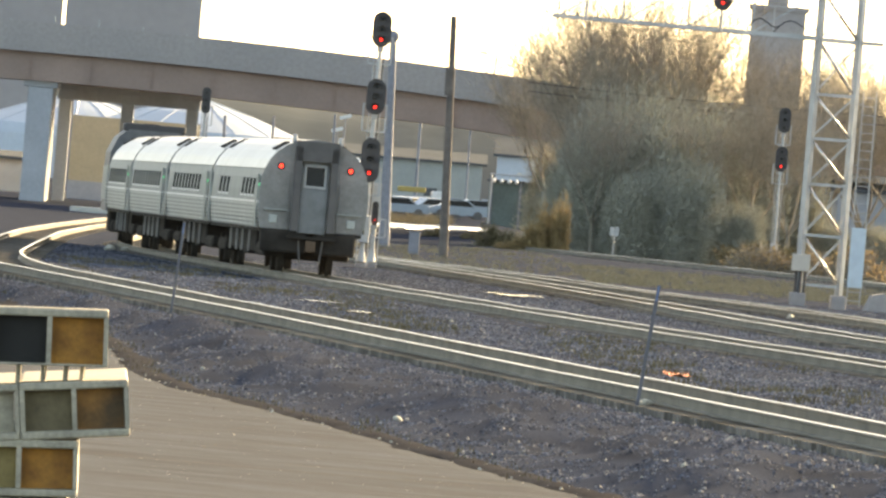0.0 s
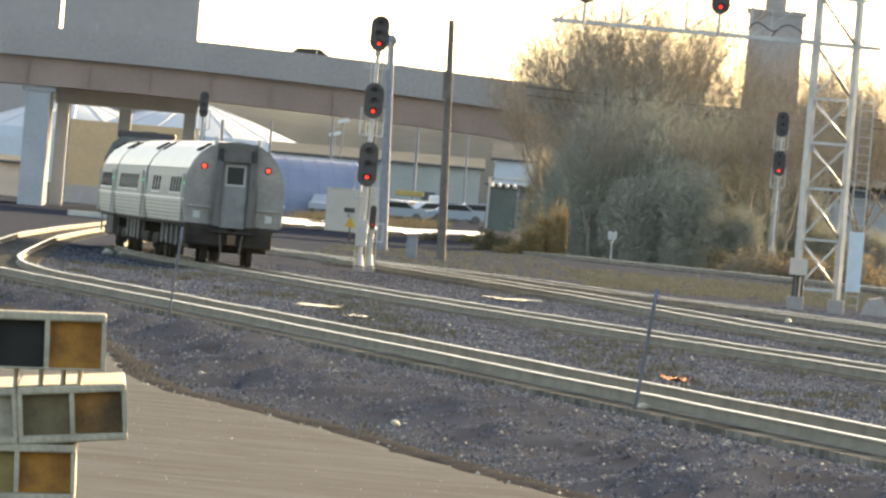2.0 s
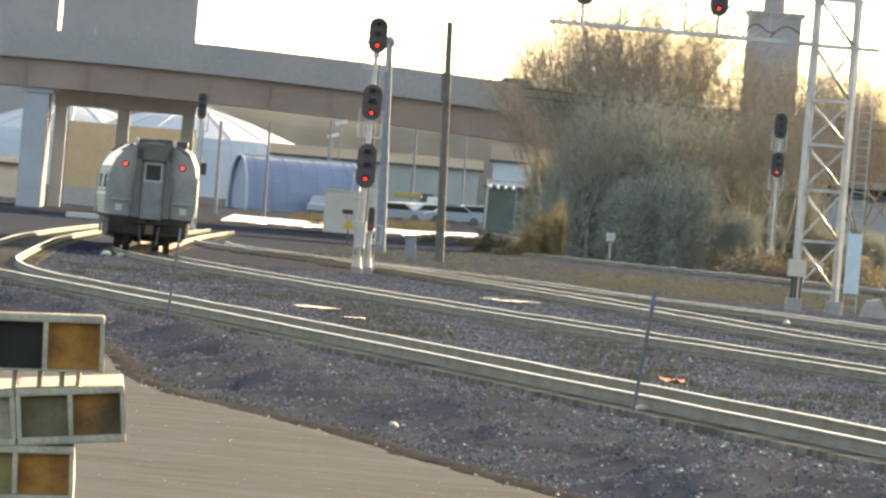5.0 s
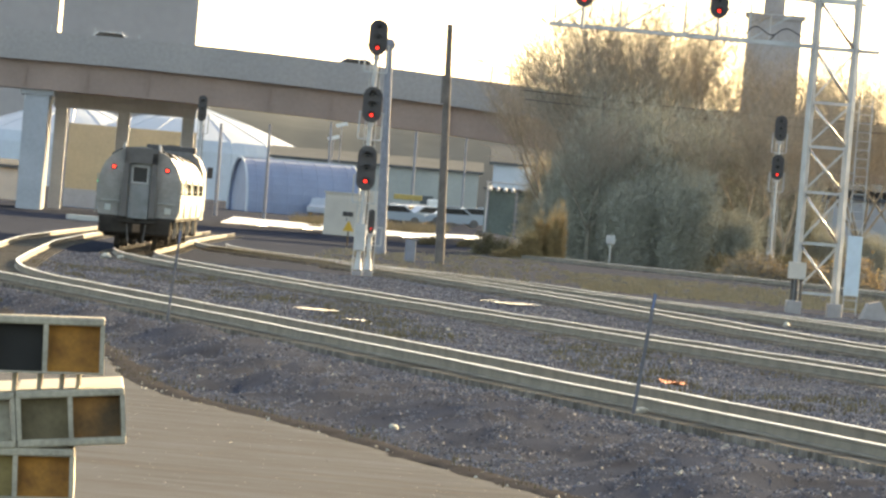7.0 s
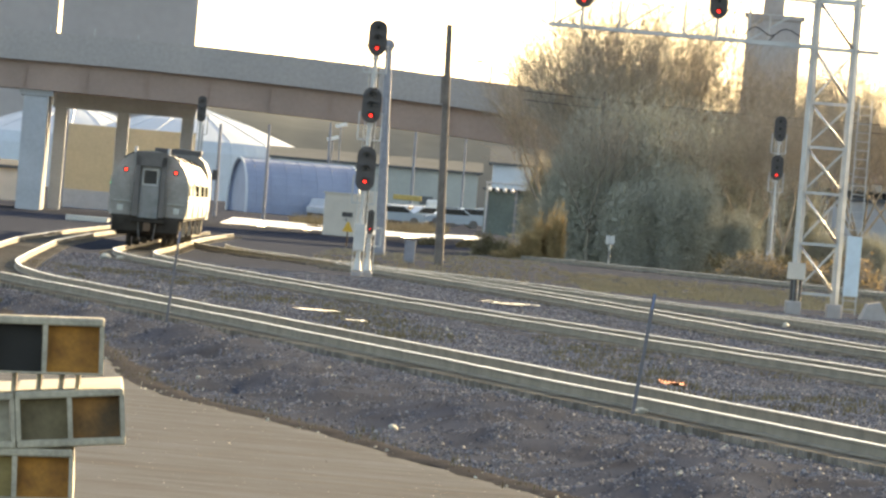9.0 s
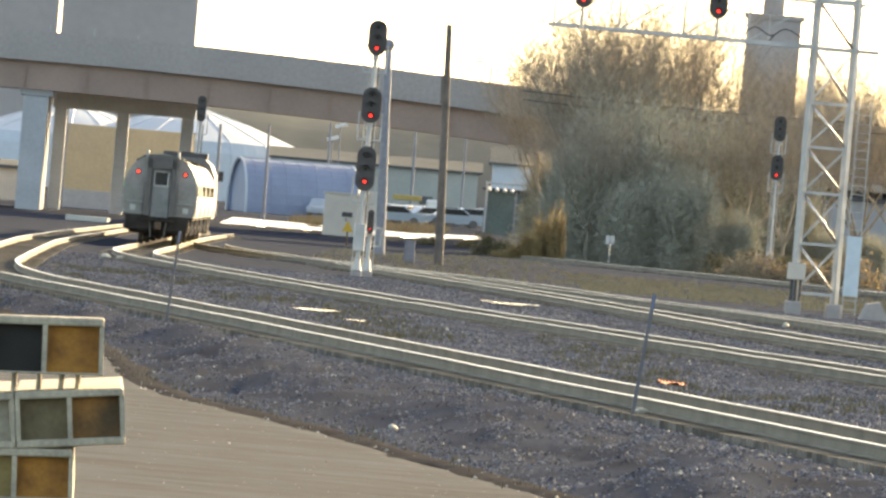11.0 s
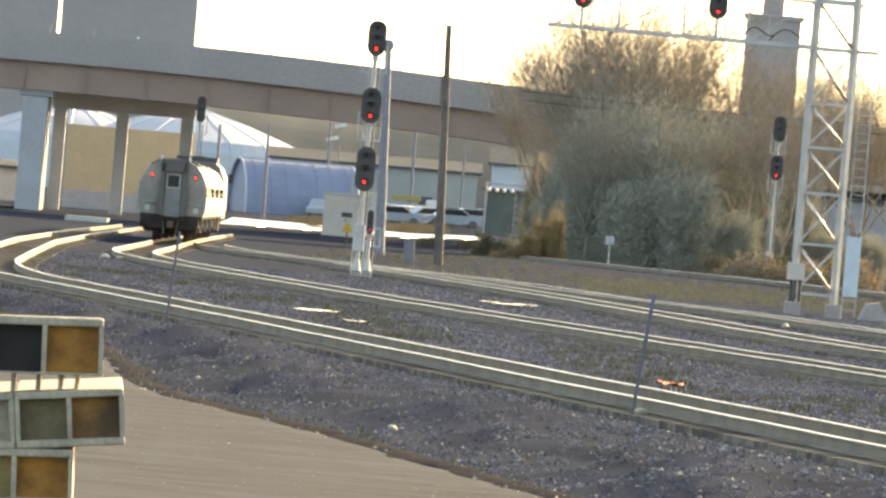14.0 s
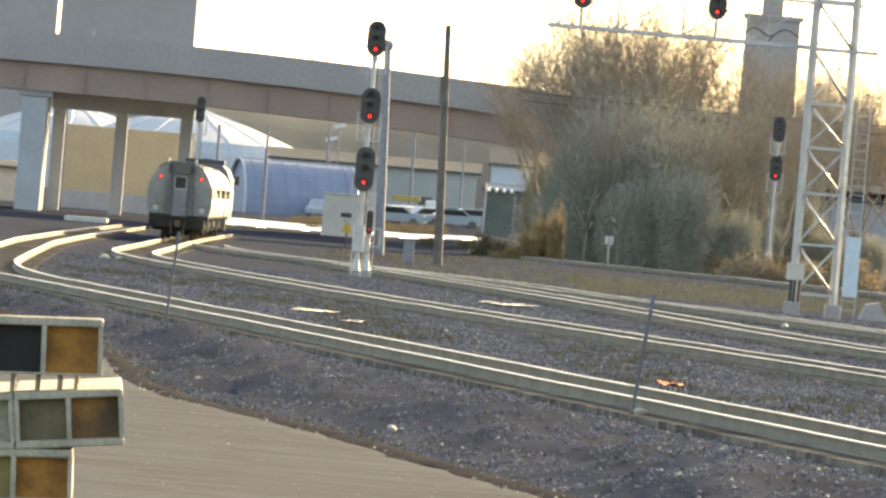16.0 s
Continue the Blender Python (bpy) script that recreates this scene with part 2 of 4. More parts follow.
def ground_z(x, d):
    """Height of the ground: bed under the tracks, a rough bank down to the road, a gentle rise far off."""
    z = -0.22
    bed = across(LINE_A, d) - 1.7
    if d < 470:
        edge = across(ROAD_EDGE, d)
        if x < bed:
            k = min(1.0, max(0.0, (bed - x) / max(0.6, bed - edge)))
            z = -0.22 - 0.40 * k
            w = math.sin(math.pi * min(1, k)) if k < 1 else 0
            z += w * 0.40 * noise.noise((x * 0.5, d * 0.12, 0.0)) + w * max(0.0, min(1.0, (330 - d) / 60)) * (0.20 * noise.noise((x * 1.5, d * 0.4, 4.0)) + 0.12 * noise.noise((x * 3.2, d * 0.9, 9.0)))
            if k >= 1:
                z = -0.64
    if d < 420 and abs(x - across(LINE_A, d)) < 1.9:
        z = min(z, -0.285)
    if d > 700 and x > -2:
        z += 0.2 * min(1.0, (x + 2) / 4.0) * min(1.0, (d - 700) / 80.0)
    if d > 965:
        k = min(1.0, max(0.0, (7.0 - x) / 4.0))
        z += 0.70 * k * min(1.0, (d - 965) / 45.0)
        if d > 1010:
            z += (2.0 - 0.70 * k) * min(1.0, (d - 1010) / 230.0)
    near = min(abs(x - across(LINE_A, d)), abs(x - across(LINE_B, d)))
    if d < 900 and near > 1.6 and x > bed:
        z += 0.07 * noise.noise((x * 0.6, d * 0.12, 7.0)) - 0.04
    return z


def grid(name, xs, ys, f, material, parent=None):
    verts = [(x, y, f(x, y)) for y in ys for x in xs]
    n = len(xs)
    faces = [(j * n + i, j * n + i + 1, (j + 1) * n + i + 1, (j + 1) * n + i) for j in range(len(ys) - 1) for i in range(n - 1)]
    return raw(name, verts, faces, material, parent, smooth=True)


xs = [-2500, -900, -300, -120, -60, -40, -30] + list(np.arange(-24, 24.01, 0.4)) + [30, 40, 60, 120, 300, 900, 2500]
ys = [-300, -60, 0, 50, 90, 120] + list(np.arange(135, 300, 1.0)) + list(np.arange(300, 620, 2.5)) + list(np.arange(620, 1300, 10)) + [1400, 1700, 2200, 3000, 4500]
ground = grid("ground", xs, ys, ground_z, GRAVEL)
tagged(ground, "dark grey gravel yard ground, rough and littered", "ground", kind="structure")

verts, faces = [], []
rd = list(np.arange(20, 150, 5)) + list(np.arange(150, 300, 1.5)) + list(np.arange(300, 470, 5))
cols = [0, 0.15, 0.5, 1.5, 4, 10, 25, 60]
for d in rd:
    ex = across(ROAD_EDGE, d) + 0.22 * noise.noise((d * 0.16, 1.0, 0.0)) + 0.1 * noise.noise((d * 0.7, 2.0, 0.0))
    for c in cols:
        verts.append((ex - c, d, -0.66 if c == 0 else -0.60 + 0.02 * noise.noise((c * 0.5, d * 0.02, 3.0))))
n = len(cols)
for j in range(len(rd) - 1):
    for i in range(n - 1):
        faces.append((j * n + i, j * n + i + 1, (j + 1) * n + i + 1, (j + 1) * n + i))
road = tagged(raw("road", verts, faces, ASPHALT, smooth=True), "worn pale grey asphalt access road with broken edge", "road", kind="structure")

for pts in (((-3.9, 150), (-2.6, 164), (-2.2, 171), (-0.9, 175)), ((-3.4, 176), (-2.4, 179), (-2.0, 186), (-1.6, 192)), ((-6.0, 158), (-3.0, 157.6), (-1.2, 157), (0.8, 157.4)), ((-1.5, 160.6), (0.2, 160.2), (1.1, 160.5))):
    v, f = [], []
    for k, (u0, u1) in enumerate(zip(pts, pts[1:])):
        for s in range(8):
            x, d = u0[0] + (u1[0] - u0[0]) * s / 8, u0[1] + (u1[1] - u0[1]) * s / 8
            x += 0.08 * noise.noise((x * 2, d, 0))
            v += [(x - 0.010, d - 0.09, -0.572), (x + 0.010, d + 0.09, -0.572)]
    f = [(2 * i, 2 * i + 2, 2 * i + 3, 2 * i + 1) for i in range(len(v) // 2 - 1)]
    raw("crack", v, f, GRIME, road, "dark tar-filled crack")

# trodden dirt between the road and the bank
v, f = [], []
ds = list(np.arange(142, 300, 1.2)) + list(np.arange(300, 440, 4))
for d in ds:
    ex = across(ROAD_EDGE, d)
    a = ex - 0.16 + 0.22 * noise.noise((d * 0.22, 11.0, 0.0)) + 0.1 * noise.noise((d * 0.9, 12.0, 0.0))
    b = ex + 0.42 + 0.28 * noise.noise((d * 0.10, 13.0, 0.0)) + 0.12 * noise.noise((d * 0.6, 14.0, 0.0))
    for u in (0, 0.25, 0.5, 0.75, 1):
        x = a + (b - a) * u
        top = max(ground_z(x, d), -0.585) + 0.008 * math.sin(math.pi * u) + 0.025 * noise.noise((x * 3, d * 0.7, 5.0))
        v.append((x, d, top - (0.03 if u in (0, 1) else 0.0)))
for j in range(len(ds) - 1):
    f += [(5 * j + i, 5 * j + i + 1, 5 * j + i + 6, 5 * j + i + 5) for i in range(4)]
DIRT = mat("dirt", (0.068, 0.067, 0.070), 0.95, var=0.5, scale=2.2, fine=22, bump=0.8, spec=0.0, tint=(0.04, 0.037, 0.037))
tagged(raw("dirt_shoulder", v, f, DIRT, smooth=True), "brown dirt shoulder along the broken road edge", "ground", kind="structure")

# pale paved strip beyond the tracks
v, f = [], []
for x in np.arange(-14.6, 3.4, 0.6):
    w = 1.0 - 0.6 * (x + 14.6) / 18
    for u in (-1.0, -0.98, -0.5, 0.0, 0.5, 1.0):
        d = 1040 + 30 * w * u + 1.5 * noise.noise((x, 0, 0))
        v.append((x, d, ground_z(x, d) + (-0.2 if u == -1.0 else 0.05)))
for a in range(len(v) // 6 - 1):
    f += [(6 * a + b, 6 * a + 6 + b, 6 * a + 7 + b, 6 * a + 1 + b) for b in range(5)]
tagged(raw("pavement", v, f, PALECONC), "pale sunlit concrete strip beyond the tracks", "pavement", kind="structure")
pf = thing("loading_ramp", pose(0, 980, 0), "low pale concrete ramp by the bridge", "ramp")
part("slab", box(-24.0, -21.3, -4, 4, -0.3, 0.27, 0.04), PALECONC, pf)


# ---- tracks ----
RAIL_SECTION = [(-0.07, -0.18), (0.07, -0.18), (0.07, -0.165), (0.012, -0.145), (0.012, -0.05), (0.037, -0.04), (0.037, -0.006), (0.028, 0.0), (-0.028, 0.0), (-0.037, -0.006), (-0.037, -0.04), (-0.012, -0.05), (-0.012, -0.145), (-0.07, -0.165)]


def rail(parent, ln, off, d0, d1, step):
    ds = np.arange(d0, d1, step)
    v, f, n = [], [], len(RAIL_SECTION)
    for d in ds:
        sl = (across(ln, d + 1) - across(ln, d - 1)) / 2
        c = 1 / math.hypot(1, sl)
        x = across(ln, d) + off * c + 0.012 * noise.noise((d * 0.13, off * 9, 1.0))
        dz = 0.012 * noise.noise((d * 0.09, off * 5, 2.0))
        for a, z in RAIL_SECTION:
            v.append((x + a * c, d - off * sl * c, z + dz))
    for j in range(len(ds) - 1):
        for i in range(n):
            k = (i + 1) % n
            f.append((j * n + i, j * n + k, (j + 1) * n + k, (j + 1) * n + i))
    ob = raw("rail", v, f, RAIL_SIDE, parent)
    ob.data.materials.append(RAIL)
    for i, p in enumerate(ob.data.polygons):
        p.material_index = 1 if 6 <= i % n <= 8 else 0
    return ob


TIE_MESH = None


def railway(name, ln, d0, d1, tie0, tie1, label, step=2.0, z=0.0):
    """Two rails on ties. The ties between tie0 and tie1 are pieces of their own."""
    tr = thing(name, pose(0, 0, z), label, "railway track", "tracks of the yard")
    rail(tr, ln, -0.7525, d0, d1, step)
    rail(tr, ln, 0.7525, d0, d1, step)
    first, v, f = None, [], []
    for d in np.arange(d0, d1, 0.55):
        sl = (across(ln, d + 1) - across(ln, d - 1)) / 2
        m = pose(across(ln, d), d, -0.185 + random.uniform(-0.012, 0.0), 0, 0, -math.degrees(math.atan(sl)) + random.uniform(-1, 1))
        if tie0 <= d < tie1:
            if first is None:
                first = part("tie", box(-1.3, 1.3, -0.115, 0.115, -0.17, 0.0), TIE, tr, at=m)
            else:
                share("tie", first, m, tr)
        else:
            k = len(v)
            v += [m @ Vector((x, y, z)) for x in (-1.3, 1.3) for y in (-0.115, 0.115) for z in (-0.17, 0.0)]
            f += [(k + a, k + b, k + c, k + e) for a, b, c, e in ((0, 1, 3, 2), (4, 6, 7, 5), (0, 4, 5, 1), (2, 3, 7, 6), (1, 5, 7, 3))]
    tagged(raw("far_timber", v, f, TIE, tr), kind="stuff")
    return tr


railway("railway_track", LINE_A, 130, 966, 178, 320, "rusty railway track with shiny rails beside the gravel bank")
railway("railway_track", LINE_B, 202, 955, 265, 420, "curving main railway track with shiny rails, carrying the train")
railway("railway_track", LINE_C, 330, 728, 440, 560, "railway track with shiny rails passing the lattice signal tower", 2.5)
railway("railway_track", LINE_D, 280, 612, 360, 480, "railway siding with dull rails leading to a turnout", 2.5)
railway("railway_track", LINE_E, 700, 955, 820, 940, "far dull railway track in front of the shrubs", 4.0, 0.22)


# ---- train ----
def half_profile(grow=0.0):
    pts = [(1.46, 1.22), (1.53, 1.5), (1.575, 1.95), (1.57, 2.3), (1.53, 2.65), (1.46, 2.92), (1.33, 3.2), (1.12, 3.46), (0.88, 3.64), (0.62, 3.76), (0.3, 3.83), (0.0, 3.86)]
    return [(x + grow * (x > 0.01), z + grow) for x, z in pts]


def ring(y, grow=0.0, squeeze=1.0):
    h = half_profile(grow)
    pts = h + [(-x, z) for x, z in h[-2::-1]]
    return [(x * squeeze, y, z) for x, z in pts]


LEN = 25.9
# lighter copy of the side steel; paints the light caught by the flutes
LITSTEEL = mat("lit_steel", (0.50, 0.52, 0.48), 0.55, 0.2, var=0.12, scale=0.6, fine=8, bump=0, spec=0.15)


def side_x(z):
    h = half_profile()
    return np.interp(z, [p[1] for p in h], [p[0] for p in h])


def bogie(car, y):
    b = part("bogie", box(-1.25, 1.25, y - 1.75, y + 1.75, 0.42, 0.72, 0.08), GRIME, car, "grimy cast steel bogie frame")
    for dy in (-1.3, 1.3):
        for sx in (-1, 1):
            bm = bar((sx * 0.66, y + dy, 0.46), (sx * 0.80, y + dy, 0.46), 0.455, n=24)
            add_bar(bm, (sx * 0.62, y + dy, 0.46), (sx * 0.70, y + dy, 0.46), 0.485, n=24)
            part("wheel", bm, GRIME, b)
        part("axle", bar((-0.7, y + dy, 0.46), (0.7, y + dy, 0.46), 0.09), GRIME, b)
    for sx in (-1, 1):
        part("side_frame", box(sx * 1.12 - 0.1, sx * 1.12 + 0.1, y - 1.9, y + 1.9, 0.5, 0.78, 0.05), GRIME, b)


def coach(windows, tail):
    """A stainless tube-shaped passenger coach; origin on the rail heads at its middle, front towards +y."""
    half = LEN / 2 - 0.40
    car = thing("passenger_coach", Matrix(), "fluted stainless steel passenger coach, last of the train, red tail lights" if tail else "fluted stainless steel passenger coach of the train", "train car", "coaches of the train")
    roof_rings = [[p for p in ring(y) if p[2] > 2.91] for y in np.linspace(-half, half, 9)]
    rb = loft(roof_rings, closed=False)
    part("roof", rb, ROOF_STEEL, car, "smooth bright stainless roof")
    sides = bmesh.new()
    h = [p for p in half_profile() if p[1] < 2.93]
    for sx in (-1, 1):
        vs = [[sides.verts.new((sx * x, y, z)) for x, z in h] for y in np.linspace(-half, half, 5)]
        for a, b in zip(vs, vs[1:]):
            for i in range(len(h) - 1):
                sides.faces.new((a[i], a[i + 1], b[i + 1], b[i]))
    bmesh.ops.recalc_face_normals(sides, faces=sides.faces[:])
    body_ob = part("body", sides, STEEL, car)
    for y in (-half, half):
        r = ring(y)
        bm = bmesh.new()
        bm.faces.new([bm.verts.new(p) for p in r])
        part("end_wall", bm, CAR_END, car, "grimy grey steel end wall")
    part("floor_pan", box(-1.45, 1.45, -half, half, 1.12, 1.24), GRIME, car)
    for sx in (-1, 1):
        for z in np.arange(1.30, 1.90, 0.115):
            x = side_x(z)
            # lighter than the side, so the lit ridges are put in by colour
            part("flute", box(sx * x - 0.018, sx * x + 0.018, -half + 0.2, half - 0.2, z - 0.024, z + 0.024), LITSTEEL, body_ob)
        x = side_x(1.95)
        part("stripe", box(sx * x - 0.02, sx * x + 0.025, -half, half, 1.925, 1.99), WHITE, body_ob, "white painted stripe")
        part("roof_gutter", box(sx * 1.46 - 0.02, sx * 1.46 + 0.03, -half, half, 2.90, 2.93), STEEL, body_ob)
        for y, w in windows:
            x0, x1 = side_x(2.16) , side_x(2.62)
            bm = loft([[(sx * (x0 + o), y - w / 2, 2.16), (sx * (x0 + o), y + w / 2, 2.16), (sx * (x1 + o), y + w / 2, 2.62), (sx * (x1 + o), y - w / 2, 2.62)] for o in (-0.01, 0.014)])
            win = part("window", bm, TINTED, body_ob, "dark narrow coach window")
            fr = bmesh.new()
            add_box(fr, sx * x0 - 0.025, sx * x0 + 0.025, y - w / 2 - 0.05, y + w / 2 + 0.05, 2.09, 2.15)
            part("sill", fr, WHITE, win)
        for y in (-half + 0.9, half - 0.9):
            part("door", box(sx * 1.575 - 0.03, sx * 1.575 + 0.006, y - 0.42, y + 0.42, 1.26, 2.75, 0.01), STEEL, body_ob)
    part("status_lamp", box(-1.59, -1.53, -half + 0.32, -half + 0.40, 2.42, 2.48), GREEN_LAMP, car, "small green lit side lamp")
    # roof vents and hatches
    for y in (-half + 1.3, -half + 2.5, half - 1.6):
        for sx in (-1, 1):
            bm = angle_bar((sx * 0.75, y, 3.74), (sx * 1.13, y, 3.50), 0.2, 0.06)
            part("roof_vent", bm, GRIME, car, "dark roof louvre")
    # underside
    for y0, y1, x0, x1, z0 in ((-6.0, -3.2, -1.15, 1.15, 0.5), (-2.8, -0.6, -1.18, 1.18, 0.42), (0.2, 2.4, -1.15, 1.15, 0.48), (3.0, 6.2, -1.18, 1.18, 0.55)):
        part("equipment_box", box(x0, x1, y0, y1, z0, 1.13, 0.04), GRIME, car)
    for y in (-6.4, -3.05, -0.4, 2.7):
        for sx in (-1, 1):
            part("bracket", box(sx * 1.38 - 0.03, sx * 1.38 + 0.03, y - 0.05, y + 0.06, 0.5, 1.14), CAR_END, car, "pale equipment bracket")
    for y in (-half + 3.2, half - 3.2):
        bogie(car, y)
    # gangway at both ends
    for sy in (-1, 1):
        y = sy * half
        g = bmesh.new()
        add_box(g, -0.62, -0.42, min(y, y + sy * 0.40), max(y, y + sy * 0.40), 1.2, 3.62)
        add_box(g, 0.42, 0.62, min(y, y + sy * 0.40), max(y, y + sy * 0.40), 1.2, 3.62)
        add_box(g, -0.62, 0.62, min(y, y + sy * 0.40), max(y, y + sy * 0.40), 3.22, 3.80)
        rg = loft([[(px * 0.93, yy, 1.25 + (pz - 1.25) * 0.97) for px, _, pz in ring(0)] for yy in (y, y + sy * 0.22)], cap=False)
        if not (tail and sy < 0):
            part("outer_bellows", rg, RUBBER, car, "dark bellows between the coaches")
        part("gangway", g, RUBBER, car, "dark rubber gangway frame")
        part("coupler", box(-0.14, 0.14, min(y, y + sy * 0.40), max(y, y + sy * 0.40), 0.62, 0.95, 0.03), RUST, car)
    y = -half
    if tail:
        d = part("end_door", box(-0.40, 0.40, y - 0.05, y + 0.02, 1.15, 3.2, 0.02), DOORMAT, car, "bluish grey end door")
        fr = bmesh.new()
        for x0, x1, z0, z1 in ((-0.33, 0.33, 3.06, 3.13), (-0.33, 0.33, 2.45, 2.52), (-0.33, -0.26, 2.45, 3.13), (0.26, 0.33, 2.45, 3.13)):
            add_box(fr, x0, x1, y - 0.075, y - 0.05, z0, z1, 0.012)
        part("window_frame", fr, ALU, d, "pale rounded window frame")
        part("pane", box(-0.26, 0.26, y - 0.06, y - 0.052, 2.52, 3.06), GLASS, d)
        part("footplate", box(-0.7, 0.7, y - 0.35, y, 0.98, 1.06, 0.01), GRIME, car)
        for sx in (-1, 1):
            lamp = part("tail_light", bar((sx * 1.0, y - 0.07, 3.03), (sx * 1.0, y + 0.02, 3.03), 0.05, n=16), TAIL_LAMP, car, "lit red tail light")
            part("bezel", bar((sx * 1.0, y - 0.03, 3.03), (sx * 1.0, y + 0.02, 3.03), 0.115, n=16), BLACKMETAL, lamp)
            part("step_ledge", box(sx * 1.05 - 0.36, sx * 1.05 + 0.36, y - 0.12, y, 1.74, 1.79, 0.015), STEEL, car)
            part("lower_lamp", box(sx * 1.12 - 0.12, sx * 1.12 + 0.12, y - 0.06, y, 1.38, 1.62, 0.03), LITSTEEL, car)
            part("handrail", bar((sx * 0.72, y - 0.08, 1.3), (sx * 0.72, y - 0.08, 2.6), 0.014), CAR_END, car)
            part("roof_bracket", box(sx * 0.66 - 0.06, sx * 0.66 + 0.06, y - 0.02, y + 0.35, 3.72, 3.97, 0.03), ALU, car)
            part("buffer_beam", box(min(sx * 0.1, sx * 1.42), max(sx * 0.1, sx * 1.30), y - 0.03, y + 0.9, 0.56, 1.22, 0.08), GRIME, car)
            part("air_hose", bar((sx * 0.35, y - 0.15, 0.95), (sx * 0.28, y - 0.18, 0.3), 0.03), RUBBER, car)
    return car


def locomotive():
    lo = thing("locomotive", Matrix(), "dark grey and silver diesel locomotive pulling the coaches", "locomotive")
    half = 10.3
    prof = [(-1.5, 1.1), (1.5, 1.1), (1.52, 2.2), (1.5, 3.2), (1.25, 3.78), (0.9, 4.05), (-0.9, 4.05), (-1.25, 3.78), (-1.5, 3.2), (-1.52, 2.2)]
    rings = [[(x, y, z) for x, z in prof] for y in (-half, half - 2.2)] + [[(x * 0.96, half, 1.1 + (z - 1.1) * 0.72) for x, z in prof]]
    part("body", loft(rings), LOCO_GREY, lo)
    part("side_band", box(-1.535, 1.535, -half + 0.1, half - 2.4, 1.5, 2.7), STEEL, lo, "silver side band")
    part("roof_hatch", box(-0.95, 0.95, -6.5, 2.0, 4.03, 4.22, 0.06), LOCO_GREY, lo)
    part("radiator", box(-1.1, 1.1, -9.6, -6.8, 4.0, 4.28, 0.06), BLACKMETAL, lo)
    part("exhaust", box(-0.3, 0.3, 0.5, 1.3, 4.15, 4.34, 0.03), GRIME, lo)
    part("fuel_tank", box(-1.3, 1.3, -3.2, 3.2, 0.35, 1.15, 0.1), GRIME, lo)
    for y in (-6.6, 6.6):
        bogie(lo, y)
    part("mirror", box(1.55, 1.8, 7.0, 7.05, 3.0, 3.5), BLACKMETAL, lo)
    return lo


CAFE = [(-half_w, 0.9) for half_w in (9.6, 7.9, 6.2, 4.5)] + [(y, 0.9) for y in (3.2, 5.0, 6.8)]
FULL = [(y, 0.9) for y in np.arange(-9.0, 9.1, 1.8)]
SHORT = [(y, 0.9) for y in np.arange(-7.2, 8.0, 1.8)]
TRAIN = [coach(CAFE, True), coach(SHORT, False), coach(FULL, False), coach(FULL, False), locomotive()]


# ---- bridge and buildings behind it ----
def bend(x):
    """Height of the bridge's parapet, which dips towards one end."""
    return 12.05 - 0.0019 * min(38.0, max(0.0, x + 25)) ** 1.85


def bridge():
    br = thing("road_bridge", pose(0, 1000, 0), "long concrete road bridge with brown steel girders", "bridge")
    sect = [-400, -200, -70] + list(np.linspace(-50, 26, 25)) + [60, 150, 330]
    def skin(y0, y1, up, lo):
        rings = [[(x, y0, up(x)), (x, y1, up(x)), (x, y1, lo(x)), (x, y0, lo(x))] for x in sect]
        return loft(rings)
    part("parapet", skin(0.0, 0.35, bend, lambda x: bend(x) - 1.05), CONC, br, "grey concrete parapet")
    part("parapet", skin(11.0, 11.35, bend, lambda x: bend(x) - 1.05), CONC, br)
    part("deck", skin(-0.25, 11.5, lambda x: bend(x) - 1.05, lambda x: bend(x) - 1.95), CONC, br, "grey concrete deck edge")
    for y in (0.5, 3.5, 7.0, 10.4):
        part("girder", skin(y, y + 0.35, lambda x: bend(x) - 1.95, lambda x: bend(x) - 3.75), GIRDER, br, "brown painted steel girder")
        part("girder_flange", skin(y - 0.2, y + 0.55, lambda x: bend(x) - 3.75, lambda x: bend(x) - 3.83), GIRDER, br)
    for x in np.arange(-60, 24, 4.0):
        part("stiffener", box(x - 0.04, x + 0.04, 0.36, 0.5, bend(x) - 3.7, bend(x) - 1.97), GIRDER, br)
    for x in np.arange(-44, 8, 2.9):
        part("parapet_post", box(x - 0.04, x + 0.04, 0.12, 0.22, bend(x), bend(x) + random.choice((0.1, 0.25, 0.5))), GALV, br)
    return br


bridge()


def pier(x0, x1, y0, y1, top, material, label):
    p = thing("bridge_pier", pose(0, 0, 0), label, "bridge pier", "piers of the bridge")
    part("shaft", box(x0, x1, y0, y1, -0.3, top, 0.06), material, p)
    part("cap", box(x0 - 0.3, x1 + 0.3, y0 - 0.2, y1 + 0.2, top, top + 0.42, 0.04), material, p)
    return p


pier(-28.0, -26.35, 1001.0, 1010.0, 7.85, BLUEPILLAR, "broad bluish concrete bridge pier")
for x in (-25.75, -21.6, -17.3):
    pier(x - 0.42, x + 0.42, 1011.0, 1012.0, 7.85, BLUEPILLAR, "slim bluish concrete column under the bridge")
for x in (-330, -260, -190, -120, -62, 32, 80, 140, 210, 290):
    pier(x - 0.9, x + 0.9, 1001.0, 1010.0, bend(x) - 4.25, BLUEPILLAR, "bluish concrete bridge pier")
cb_ = thing("pier_crossbeam", pose(0, 0, 0), "bluish concrete crossbeam on the slim columns", "crossbeam")
part("beam", box(-26.3, -16.8, 1010.9, 1012.1, 7.2, 8.25, 0.05), BLUEPILLAR, cb_)
